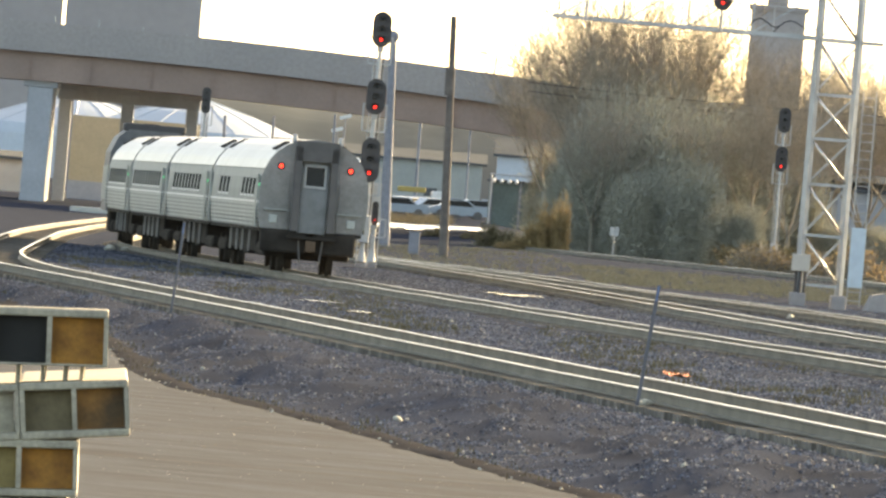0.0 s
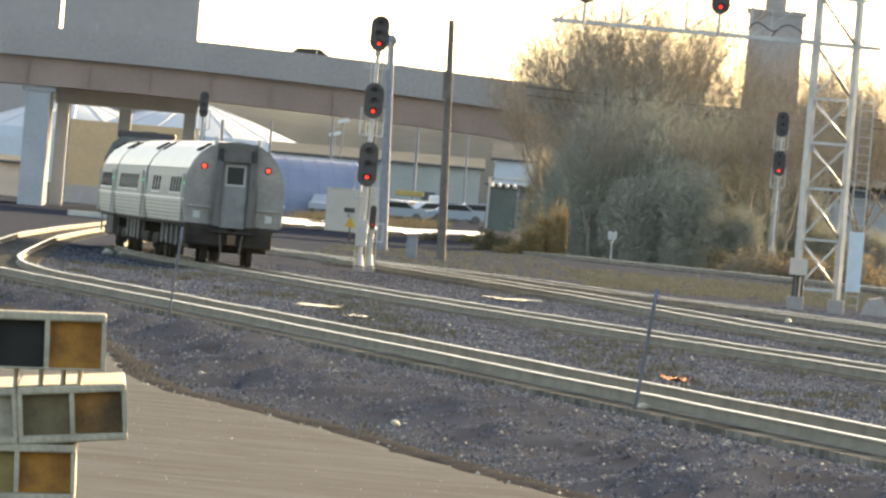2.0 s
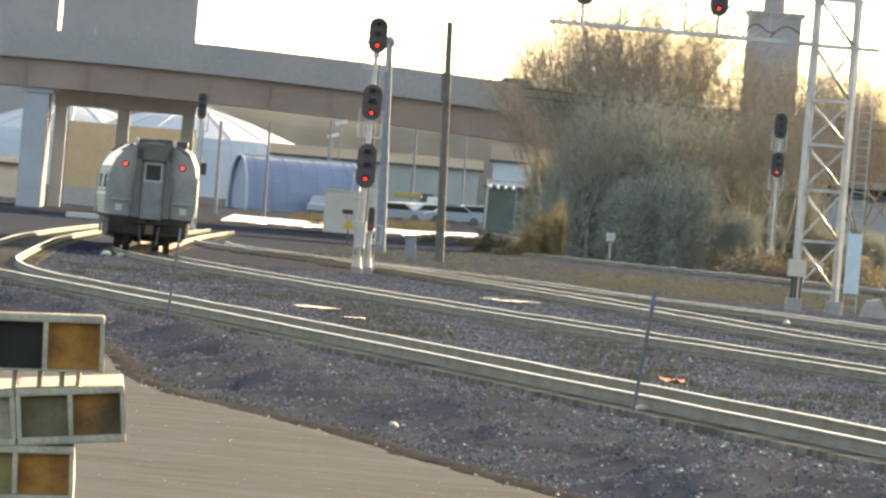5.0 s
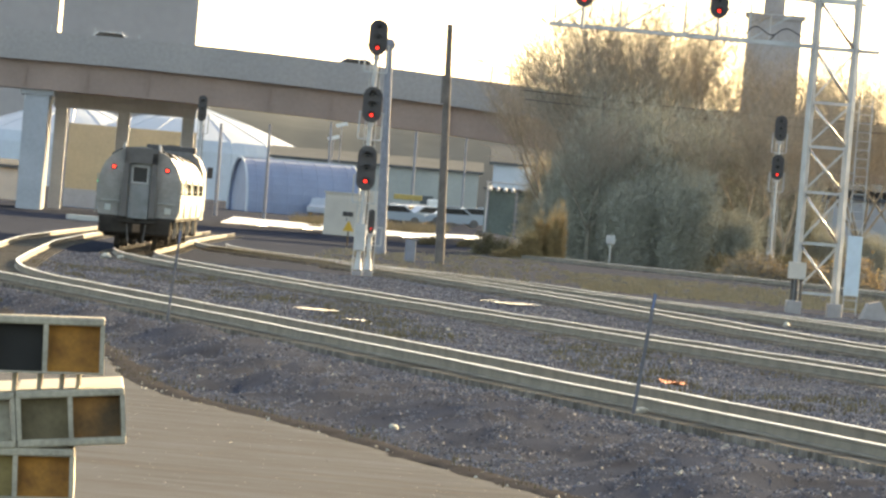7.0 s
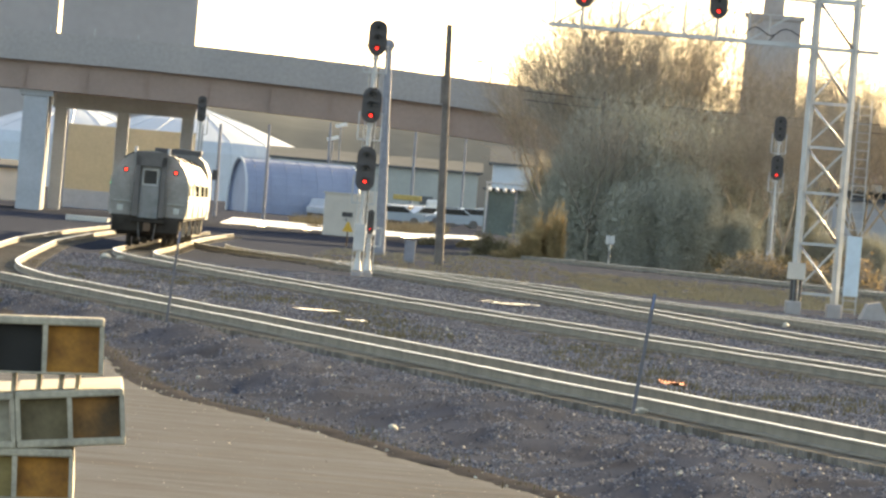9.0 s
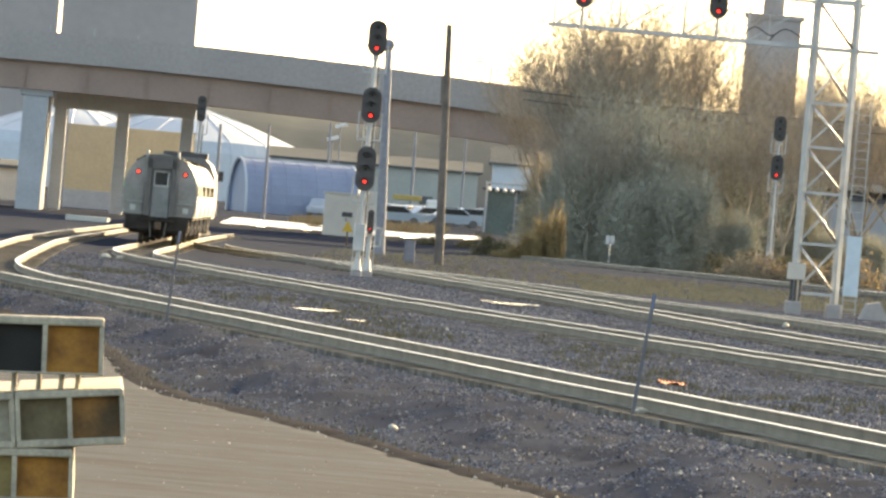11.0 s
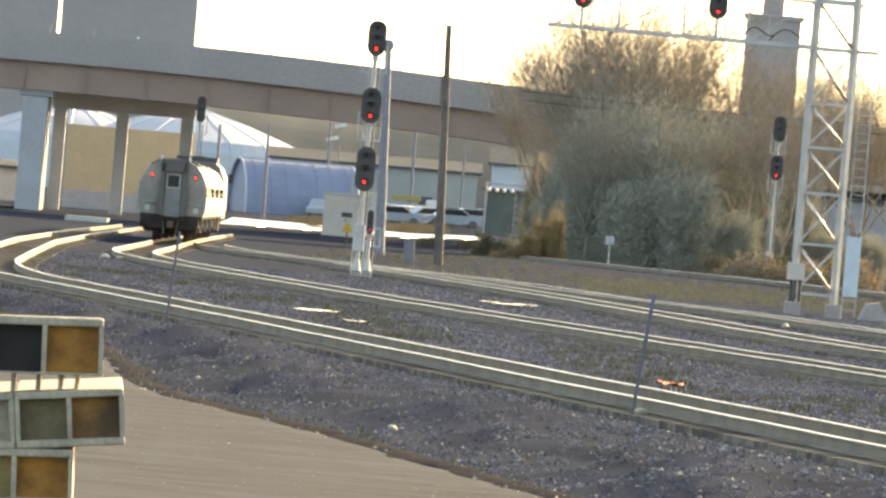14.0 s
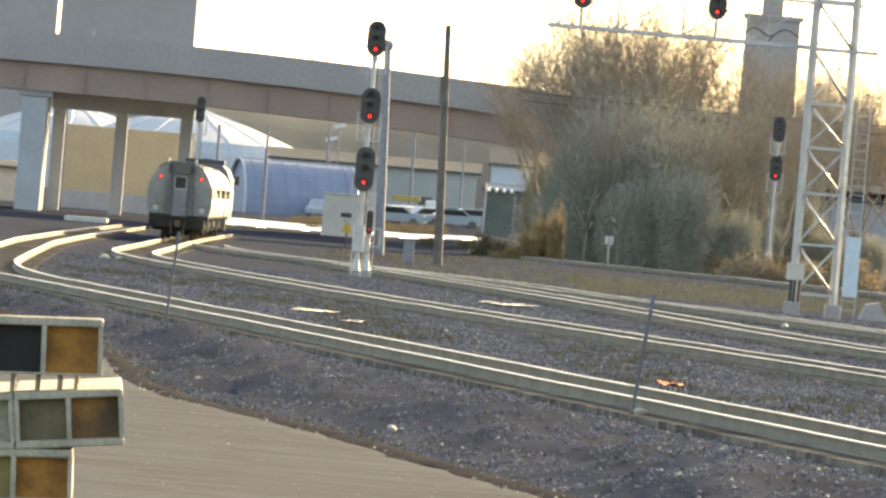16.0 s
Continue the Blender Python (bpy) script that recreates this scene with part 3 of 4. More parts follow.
wall_far = tagged(part("wall_far", box(-25.9, -17.2, 1040, 1040.4, -0.5, 6.35), BROWNWALL), "plain brown wall under the bridge", "wall", kind="structure")

part("plinth", box(-25.9, -17.2, 1039.85, 1040.0, -0.5, 1.9), BLUEPILLAR, wall_far, "bluish concrete plinth")


def office_block(x0, x1, y, top, label, material, deep=30.0):
    b = thing("building", pose(0, y, 0), label, "building", "buildings behind the bridge")
    part("wall", box(x0, x1, 0, deep, -1, top), material, b)
    part("roof", box(x0 - 0.3, x1 + 0.3, -0.3, deep + 0.3, top, top + 0.5), material, b)
    return b


office_block(-72, -41.95, 1600, 40, "tall plain grey building behind the bridge", BUILDING, 5)
office_block(-41.5, -27.35, 1600, 42, "tall plain brownish grey building behind the bridge", BUILDING, 5)
tb = office_block(30.3, 35.9, 1600, 25.6, "grey tower block with a rooftop chimney behind bare trees", TOWERWALL, 8)
part("chimney", box(31.8, 34.0, 1, 3, 26.1, 34, 0.05), TOWERWALL, tb)


# ---- sheds, dome, distance ----
def barrel_shed():
    s = thing("storage_shed", pose(-11.3, 1150, 0.95, 0, 0, 14), "blue fabric barrel-roofed storage shed with white rim", "shed")
    hl, hw, ht = 4.35, 3.2, 4.35
    arc = [(math.cos(a) * hw, math.sin(a) ** 0.8 * ht) for a in np.linspace(0.0, math.pi, 19)]
    part("cover", loft([[(x, y, z) for y, z in arc] for x in np.linspace(-hl, hl, 7)], closed=False), TARP, s)
    for x in (-hl, hl):
        part("rim", tube([(x, a, b) for a, b in arc], 0.09, 6), DOME, s, "white end rim")
    bm = bmesh.new()
    bm.faces.new([bm.verts.new((-hl + 0.25, y, z * 0.98)) for y, z in arc])
    part("end_panel", bm, TARP, s)
    part("ridge_cap", box(-hl, hl, -0.3, 0.3, ht - 0.02, ht + 0.09, 0.03), DOME, s)
    for x in np.linspace(-hl + 0.8, hl - 0.8, 7):
        part("seam", tube([(x, a, b + 0.01) for a, b in arc], 0.035), TARP, s)
    return s


barrel_shed()


def salt_dome():
    s = thing("storage_dome", pose(-25.2, 1500, 1.5), "white fabric storage dome with sunlit slope", "dome")
    rings = []
    for k, (r, z) in enumerate(((11.2, 0.0), (11.0, 4.9), (10.5, 6.0), (5.6, 7.8), (2.4, 8.75), (1.2, 9.1), (0.3, 9.2))):
        rings.append([(math.cos(a) * r, math.sin(a) * r, z) for a in np.linspace(0, 2 * math.pi, 48, endpoint=False)])
    part("cover", loft(rings), DOME, s)
    for a in np.linspace(0, 2 * math.pi, 16, endpoint=False):
        i = int(round(a / (2 * math.pi) * 48)) % 48
        part("rib", tube([p[i] for p in rings], 0.07), DOME, s)
    return s


dome = salt_dome()
copy_thing(dome, pose(-37.0, 1506, 1.0))

verts, faces, cols = [], [], np.arange(-160, 161, 4.0)
for x in cols:
    top = 18.5 + 2.2 * noise.noise((x * 0.03, 0, 0)) + 1.2 * noise.noise((x * 0.2, 3, 0))
    verts += [(x, 2300, 0.0), (x, 2340, top * 0.75), (x, 2420, top), (x, 2600, top * 0.9)]
for i in range(len(cols) - 1):
    faces += [(4 * i + j, 4 * i + 4 + j, 4 * i + 5 + j, 4 * i + 1 + j) for j in range(3)]
tagged(raw("backdrop", verts, faces, HILL, smooth=True), "hazy grey-green far hillside", "hillside", kind="structure")


rw = random.Random(3)
v, f = [], []
for _ in range(9000):
    x = rw.uniform(-75, 75)
    u = rw.random()
    top = (18.5 + 2.2 * noise.noise((x * 0.03, 0, 0)) + 1.2 * noise.noise((x * 0.2, 3, 0))) * (0.12 + 0.9 * u)
    c = Vector((x, 2335 + 85 * u - 8, top))
    a = Vector((rw.uniform(-1, 1), rw.uniform(-0.5, 0.5), rw.uniform(-1, 1))).normalized() * rw.uniform(0.3, 0.9)
    b = a.orthogonal().normalized() * rw.uniform(0.3, 0.7)
    k = len(v)
    v += [c - a, c + b, c + a, c - b]
    f.append((k, k + 1, k + 2, k + 3))
WOODS = mat("far_woods", (0.13, 0.14, 0.13), 0.9, var=0.3, scale=0.05, fine=1, spec=0.02, obvar=0.45, bump=0)
tagged(raw("far_woods", v, f, WOODS), "hazy grey-green woods on the far hillside", "woods", kind="stuff")


# ---- low buildings of the far yard ----
def low_building(x0, x1, y, top, gable, material, label):
    b = thing("warehouse", pose(0, y, 0), label, "warehouse", "warehouses of the far yard")
    part("wall", box(x0, x1, 0, 14, 0.5, top), material, b)
    part("roof", loft([[(x, -0.5, top), (x, 7, top + gable), (x, 14.5, top), (x, 14.5, top - 0.2), (x, -0.5, top - 0.2)] for x in (x0 - 0.4, x1 + 0.4)]), SHEETROOF, b, "dull sheet roof")
    for x in np.arange(x0 + 1.2, x1 - 1.2, 4.2):
        part("door", box(x, x + 1.2, -0.06, 0.02, 1.4, top - 2.6), SHEETROOF, b)
    return b


SHEETROOF = mat("sheet_roof", (0.12, 0.13, 0.135), 0.9, var=0.15, scale=0.3, fine=3, spec=0.02)
SHEETWALL = mat("sheet_wall", (0.40, 0.42, 0.39), 0.7, var=0.12, scale=0.3, fine=3, spec=0.2)
low_building(-16.0, 3.0, 1400, 6.4, 0.9, SHEETWALL, "long low grey-green warehouse with dull roof")
low_building(-34.0, -28.9, 1060, 3.2, 0.4, CABINET, "low pinkish shed beside the bridge pier")
low_building(4.2, 9.5, 1360, 7.3, 1.5, DOME, "pale shed with white sheet roof behind the yard")
low_building(25.5, 44.0, 1000, 5.6, 0.5, BLUEPILLAR, "low bluish building behind the bare trees")
for x, z in ((-9.55, 9.4), (-10.2, 8.2)):
    yl = thing("yard_lamp", pose(x, 1350, 1.8), "tall yard pole with a bright tilted lamp head", "lamp", "lamps of the far yard")
    part("pole", bar((0, 0, 0), (0, 0, z - 1.8), 0.06), POLEGREY, yl)
    part("lamp_head", angle_bar((-0.5, 0, z - 1.95), (0.5, 0, z - 1.65), 0.24, 0.30), WHITE, yl, "white tilted lamp head")
ds_ = thing("dark_shed", pose(5.6, 1113, 0.5), "dark green open-fronted shed behind the floodlights", "shed")
SHEDGREEN = mat("shed_green", (0.15, 0.185, 0.165), 0.8, var=0.25, scale=0.5, fine=5, spec=0.1)
part("wall", box(-2.6, 3.6, 0, 5, 0, 3.85), SHEDGREEN, ds_)
part("roof", box(-2.8, 3.8, -0.4, 5.3, 3.85, 4.02, 0.03), SHEETROOF, ds_)
for x in (-2.5, -0.4, 1.6, 3.4):
    part("post", box(x, x + 0.16, -0.12, -0.01, 0, 3.85), POLEGREY, ds_)
lr = thing("floodlight_rack", pose(4.3, 1110, 0.64), "post with crossbar and four hanging floodlights", "floodlight")
part("post", bar((-1.2, 0, 0), (-1.2, 0, 4.3), 0.06), GALV, lr)
part("crossbar", bar((-1.3, 0, 4.25), (2.2, 0, 4.25), 0.06), ALU, lr)
for x in (-1.0, -0.45, 0.1, 0.65):
    part("floodlight", bar((x, -0.12, 3.68), (x, 0, 3.92), 0.15, 0.09, n=12), WHITE, lr)
    part("hanger", bar((x, 0, 3.9), (x, 0, 4.22), 0.025, n=5), GALV, lr)
DULLYELLOW = mat("dull_yellow", (0.50, 0.36, 0.11), 0.6, var=0.2)
yt = thing("yellow_truck", pose(-2.6, 1180, ground_z(-2.6, 1180)), "truck with yellow flat top among the parked cars", "truck")
part("box", box(-1.3, 0.9, 0, 2.2, 1.7, 2.1, 0.05), DULLYELLOW, yt, "faded yellow flat top")
part("cab", box(1.3, 2.6, 0.1, 2.1, 0.5, 1.9, 0.15), WHITE, yt)
for x in (-0.9, 2.1):
    part("wheel", bar((x, 0, 0.45), (x, 0.3, 0.45), 0.45, n=14), RUBBER, yt)
    part("wheel", bar((x, 1.9, 0.45), (x, 2.2, 0.45), 0.45, n=14), RUBBER, yt)
part("chassis", box(-1.3, 2.5, 0.3, 1.9, 0.45, 1.46), GALV, yt)


# ---- signals ----
def head(parent, x, z, w, h, lit=True, y=-0.25):
    """An oval black backplate with three hooded lenses, the lowest lit red."""
    pts = []
    r = w / 2
    for a in np.linspace(0, math.pi, 13):
        pts.append((x + r * math.cos(a), z + h / 2 - r + r * math.sin(a)))
    for a in np.linspace(math.pi, 2 * math.pi, 13):
        pts.append((x + r * math.cos(a), z - h / 2 + r + r * math.sin(a)))
    hd = part("signal_head", loft([[(px, yy, pz) for px, pz in pts] for yy in (y, y + 0.05)]), BLACKMETAL, parent, "black oval signal head with red light lit")
    part("lamp_case", box(x - r * 0.62, x + r * 0.62, y + 0.05, y + 0.32, z - h * 0.4, z + h * 0.4, 0.04), BLACKMETAL, hd)
    for k in (-1, 0, 1):
        zz = z + k * h * 0.29
        on = lit and k == -1
        part("lens", bar((x, y - 0.03, zz), (x, y + 0.01, zz), w * 0.08, n=16), RED_LAMP if on else GLASS, hd, "lit red lens" if on else "")
        arc = [(math.cos(a) * w * 0.2, math.sin(a) * w * 0.2) for a in np.linspace(-0.5, math.pi + 0.5, 11)]
        part("hood", loft([[(x + a, yy, zz + b) for a, b in arc] for yy in (y - 0.26, y)], closed=False), BLACKMETAL, hd)
    return hd


def ladder(parent, x0, x1, y, z0, z1, r=0.025, step=0.32):
    for x in (x0, x1):
        part("ladder_rail", bar((x, y, z0), (x, y, z1), r, n=6), GALV, parent)
    for z in np.arange(z0 + 0.2, z1, step):
        part("ladder_rung", bar((x0, y, z), (x1, y, z), r * 0.7, n=6), GALV, parent)


def cage(parent, x0, x1, y, z0, z1):
    """A small service platform with its rail."""
    part("platform", box(x0, x1, y - 0.1, y + 0.6, z0 - 0.05, z0, 0.0), GALV, parent)
    for x in (x0, x1):
        part("platform_post", box(x - 0.03, x + 0.03, y - 0.1, y - 0.04, z0, z1), ALU, parent)
        part("platform_post", box(x - 0.03, x + 0.03, y + 0.54, y + 0.6, z0, z1), ALU, parent)
    part("platform_rail", box(x0, x1, y + 0.54, y + 0.58, z1 - 0.05, z1), ALU, parent)


def signal_mast(x, d, heads, w, h, label, lit, lean=0.0, tall=1.0):
    s = thing("railway_signal", pose(x, d, -0.22, 0, lean, 0), label, "railway signal", "signals of the yard")
    top = heads[0]
    part("base", box(-0.2, 0.2, -0.2, 0.2, -0.1, 0.15, 0.04), CONC, s)
    part("mast", bar((0, 0, 0.2), (0, 0, top - h * 0.3), 0.085, n=12), ALU, s, "silver tubular mast")
    rw_ = 0.2 if top > 3 else 0.09
    part("relay_case", box(-rw_, rw_, -0.2, 0.12, 0.9, 1.9 if top > 3 else 1.2, 0.03), ALU, s)
    part("base_collar", bar((0, 0, 0.2), (0, 0, 0.6), 0.16, 0.11, n=12), ALU, s)
    for i, z in enumerate(heads):
        hd = head(s, 0.0, z, w, h * (tall if i == 2 else 1.0), lit[i])
        part("bracket", box(-0.12, 0.12, -0.16, 0.1, z - h * 0.62, z - h * 0.46, 0.01), ALU, s)
        cage(s, -0.42, 0.42, 0.1, z - h * 0.95, z - h * 0.2)
    ladder(s, -0.2, 0.2, 0.32, 0.1, top + 0.2)
    part("cable", bar((0.16, 0.1, 0.3), (0.14, 0.1, top - 1), 0.02, n=6), BLACKMETAL, s)
    return s


signal_mast(-2.96, 560, (8.76, 6.28, 3.94), 0.70, 1.32, "tall silver signal mast with three black oval heads showing red", (True, True, True), 0.4, 1.25)
rs = signal_mast(-2.62, 566, (2.0,), 0.24, 0.9, "low signal mast behind the tall signal, showing red", (True,))
signal_mast(19.45, 900, (9.2, 6.9), 0.72, 1.5, "far silver signal mast with two black heads, one showing red", (False, True))
signal_mast(-15.3, 940, (7.75,), 0.55, 1.6, "far signal mast by the bridge seen from behind", (False,))


def lattice_tower():
    t = thing("signal_gantry", pose(13.65, 552, -0.22), "silver lattice cantilever signal gantry with red signals", "signal gantry")
    hw, hd, top = 0.74, 0.74, 13.6
    for sx in (-1, 1):
        for sy in (-1, 1):
            part("leg", angle_bar((sx * hw, sy * hd, 0), (sx * hw * 0.98, sy * hd * 0.98, top), 0.19, 0.19), GALV, t, "silver square tower leg")
            f = bmesh.new()
            add_box(f, sx * hw - 0.28, sx * hw + 0.28, sy * hd - 0.28, sy * hd + 0.28, -0.2, 0.45, 0.05)
            part("footing", f, CONC, t, "concrete footing")
    levels = [0.75, 2.55, 4.4, 6.05, 7.65, 9.6, 11.4, 13.4]
    for z in levels:
        for sy in (-1, 1):
            part("strut", angle_bar((-hw, sy * hd, z), (hw, sy * hd, z), 0.09), GALV, t)
            part("strut", angle_bar((sy * hw, -hd, z), (sy * hw, hd, z), 0.09), GALV, t)
    for i, (a, b) in enumerate(zip(levels, levels[1:])):
        for sy in (-1, 1):
            # this diagonal is round and lighter than its twin to carry the sun's glint
            br = part("brace", bar((-hw, sy * hd, b), (hw, sy * hd, a), 0.045, n=16), GLINTSTEEL, t, "round brace, lighter and smoother than the others for a sun glint")
            br.data.polygons.foreach_set("use_smooth", [True] * len(br.data.polygons))
            part("brace", angle_bar((hw, sy * (hd - 0.06), b), (-hw, sy * (hd - 0.06), a), 0.06, 0.05), GALV, t)
            part("brace", angle_bar((sy * hw, -hd, a), (sy * hw, hd, b), 0.06, 0.05), GALV, t)
    # cantilever walkway over the tracks
    for sy in (-1, 1):
        part("lower_chord", angle_bar((1.6, sy * hd, 9.62), (-10.4, sy * hd, 9.70), 0.13, 0.13), GALV, t, "long horizontal gantry chord")
        part("upper_chord", angle_bar((1.0, sy * hd, 11.3), (-10.4, sy * hd, 11.3), 0.1, 0.1), GALV, t)
        for k, x in enumerate(np.arange(-10.2, -0.8, 2.35)):
            part("web_post", angle_bar((x, sy * hd, 9.7), (x, sy * hd, 11.3), 0.05), GALV, t)
            part("web_brace", angle_bar((x, sy * hd, 9.7), (x + 2.35, sy * hd, 11.3), 0.05), GALV, t)
    part("walkway", box(-10.4, -0.9, -0.6, 0.6, 9.70, 9.74), GALV, t, "open grating walkway")
    for x in np.arange(-10.2, -1, 1.3):
        part("handrail_post", bar((x, 0.6, 9.7), (x, 0.6, 10.7), 0.018, n=5), GALV, t)
    part("handrail", bar((-10.3, 0.6, 10.7), (-1, 0.6, 10.7), 0.02, n=5), GALV, t)
    for x in (-9.2, -4.32):
        part("signal_post", bar((x, -0.9, 9.6), (x, -0.9, 11.4), 0.06), ALU, t)
        head(t, x, 11.02, 0.66, 1.3, True, -1.2)
    for x0, x1 in ((-3.4, -2.2), (-2.4, -0.9)):
        pts = [(x0 + (x1 - x0) * u, -0.8, 9.75 + 0.5 * u + 0.28 * math.sin(u * 5)) for u in np.linspace(0, 1, 9)]
        part("cable", tube(pts, 0.025), BLACKMETAL, t, "black slack cable")
    # ladder with its pale blue guard
    ladder(t, 1.03, 1.5, -0.9, 0.1, 7.9)
    for z in (3.0, 5.2, 7.4):
        part("ladder_tie", bar((0.74, -0.74, z), (1.03, -0.9, z), 0.02, n=5), GALV, t)
    part("ladder_guard", box(1.0, 1.54, -0.97, -0.93, 0.78, 2.95, 0.01), mat("pale_blue_panel", (0.55, 0.66, 0.72), 0.5, var=0.1), t, "pale blue ladder guard panel")
    part("junction_box", box(-1.05, -0.4, -1.0, -0.72, 1.22, 1.84, 0.03), CABINET, t, "cream junction box")
    for x in (-0.86, -0.7, -0.54):
        part("conduit", bar((x, -0.86, 0.0), (x, -0.86, 1.24), 0.05), BLACKMETAL, t)
    return t


lattice_tower()
for x, d, w in ((15.75, 548, 0.26),):
    b = thing("concrete_block", pose(x, d, -0.22, 0, 0, 15), "grey wedge-shaped concrete block by the gantry", "concrete block", "concrete blocks")
    part("block", loft([[(-w * 2, -w, 0), (w * 2, -w, 0), (w * 2, w, 0), (-w * 2, w, 0)], [(-w * 1.2, -w * 0.7, w * 2.2), (w * 0.6, -w * 0.7, w * 2.6), (w * 0.6, w * 0.7, w * 2.6), (-w * 1.2, w * 0.7, w * 2.2)]]), CONC, b)


# ---- poles, cabinet, posts ----
def utility_pole(x0, x1, d, top, r, material, label, cap=False):
    p = thing("utility_pole", pose(x0, d, -0.3), label, "pole", "poles of the yard")
    part("shaft", bar((0, 0, 0), (x1 - x0, 0, top + 0.3), r * 1.15, r * 0.75, n=12), material, p)
    if cap:
        bm = bmesh.new()
        bmesh.ops.create_uvsphere(bm, u_segments=14, v_segments=8, radius=r * 1.35, matrix=Matrix.Translation((x1 - x0, 0, top + 0.35)))
        part("cap", bm, POLEGREY, p)
    return p


pp = utility_pole(0.03, -0.42, 749, 11.6, 0.20, WOODPOLE, "dark weathered wooden pole, slightly leaning")
part("bulge", bar((-0.37, 0, 8.0), (-0.43, 0, 9.4), 0.23, 0.2, n=10), WOODPOLE, pp)
utility_pole(-3.33, -3.78, 860, 11.5, 0.26, POLEGREY, "grey steel pole with a round cap", True)
for x, d, top, r in ((-15.9, 1070, 7.3, 0.13), (-12.6, 1080, 7.6, 0.12), (-27.9, 1120, 9, 0.12), (-9.6, 1250, 9, 0.12), (-2.6, 1250, 9.5, 0.13), (-0.2, 1300, 10, 0.12), (1.6, 1300, 9, 0.1)):
    utility_pole(x, x - 0.1, d, top, r, POLEGREY, "thin grey pole in the far yard")

lp = thing("street_lamp", pose(2.4, 1003, 11.1), "street lamp on the bridge parapet", "street lamp")
part("pole", bar((0, 0, 0), (0.05, 0, 1.35), 0.05), GALV, lp)
part("arm", bar((0.15, 0, 1.3), (-0.95, 0, 1.42), 0.04), GALV, lp)
part("lamp", box(-1.05, -0.55, -0.12, 0.12, 1.36, 1.48, 0.03), BLACKMETAL, lp)

cb = thing("equipment_cabinet", pose(-6.35, 1000, 0.3), "cream metal trackside equipment cabinet", "cabinet")
part("body", box(-1.4, 1.4, 0, 1.6, -0.55, 2.75, 0.03), CABINET, cb)
part("roof", box(-1.5, 1.5, -0.1, 1.7, 2.75, 2.85, 0.02), CABINET, cb)
part("door", box(-1.1, 0.2, -0.04, 0.0, -0.35, 2.5, 0.01), CABINET, cb)
part("vent", box(-0.2, 0.5, -0.06, -0.04, 1.3, 1.6), BLACKMETAL, cb)
part("handle", bar((0.1, -0.08, 1.0), (0.1, -0.08, 1.2), 0.03), BLACKMETAL, cb)
part("side_box", box(1.4, 2.4, 0.1, 1.3, 0.5, 3.1, 0.03), CABINET, cb)

ys = thing("warning_sign", pose(-5.85, 960, -0.25), "yellow triangular warning sign on a short post", "sign")
part("post", bar((0, 0, 0), (0, 0, 1.3), 0.05), RUST, ys)
part("plate", loft([[(-0.36, y, 0.95), (0.36, y, 0.95), (0.3, y, 1.05), (0.05, y, 1.58), (-0.05, y, 1.58), (-0.3, y, 1.05)] for y in (-0.08, -0.05)]), YELLOW, ys)

sg = thing("track_sign", pose(10.25, 922, 0.0), "small pale twin-panel sign before the shrubs", "sign")
part("post", bar((0, 0.03, 0), (0, 0.03, 1.8), 0.04), GALV, sg)
for x in (-0.15, 0.14):
    part("plate", box(x - 0.12, x + 0.12, -0.03, 0.0, 1.33, 1.86, 0.01), ALU, sg)

mb = thing("metal_post", pose(-1.45, 752, -0.22), "squat grey metal trackside post", "post")
part("body", box(-0.26, 0.26, -0.2, 0.2, 0, 1.05, 0.04), POLEGREY, mb)
part("lid", box(-0.3, 0.3, -0.24, 0.24, 1.05, 1.12, 0.02), POLEGREY, mb)

for x0, x1, d, top in ((-5.22, -5.10, 299.6, 1.52), (2.775, 2.95, 206, 1.445)):
    p = thing("marker_post", pose(x0, d, -0.3), "thin leaning dark blue steel marker post", "post", "marker posts")
    part("post", angle_bar((0, 0, 0), (x1 - x0, 0, top + 0.3), 0.095, 0.05), POSTBLUE, p)
    part("tip", angle_bar(((x1 - x0) * 0.88, -0.02, (top + 0.3) * 0.88), (x1 - x0, -0.02, top + 0.3), 0.06, 0.02), mat("blue_tip", (0.12, 0.2, 0.38), 0.5), p)


# ---- stack of hollow beams beside the camera ----
def hollow_beam(m, cells, label, w, dp, foot):
    """A pale box beam with two shallow cells towards the camera, each closed by a coloured plate; origin at its lower
    left front corner.
    """
    b = thing("hollow_beam", m, label, "beam", "stacked beams")
    h, t, s = 0.207, 0.030, 0.017
    body = bmesh.new()
    add_box(body, 0, w, 0, dp, 0, foot, foot * 0.27)
    add_box(body, 0, w, 0, dp, h - t, h, 0.008)
    for x in (0, w / 2 - s / 2, w - s):
        add_box(body, x, x + s, 0.003, dp, foot - 0.002, h - t + 0.004)
    for vv in body.verts:
        vv.co += Vector((0.004 * noise.noise(vv.co * 14), 0, 0.005 * noise.noise(vv.co * 11 + Vector((3, 0, 0)))))
    part("shell", body, CREAMBLOCK, b)
    # plates close the cells; the near-black one has the hollow's shade painted in
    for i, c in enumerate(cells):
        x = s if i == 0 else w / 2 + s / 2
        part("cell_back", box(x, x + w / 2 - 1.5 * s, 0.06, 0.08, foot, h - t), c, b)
    return b


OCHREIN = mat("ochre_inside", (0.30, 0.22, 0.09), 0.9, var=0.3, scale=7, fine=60)
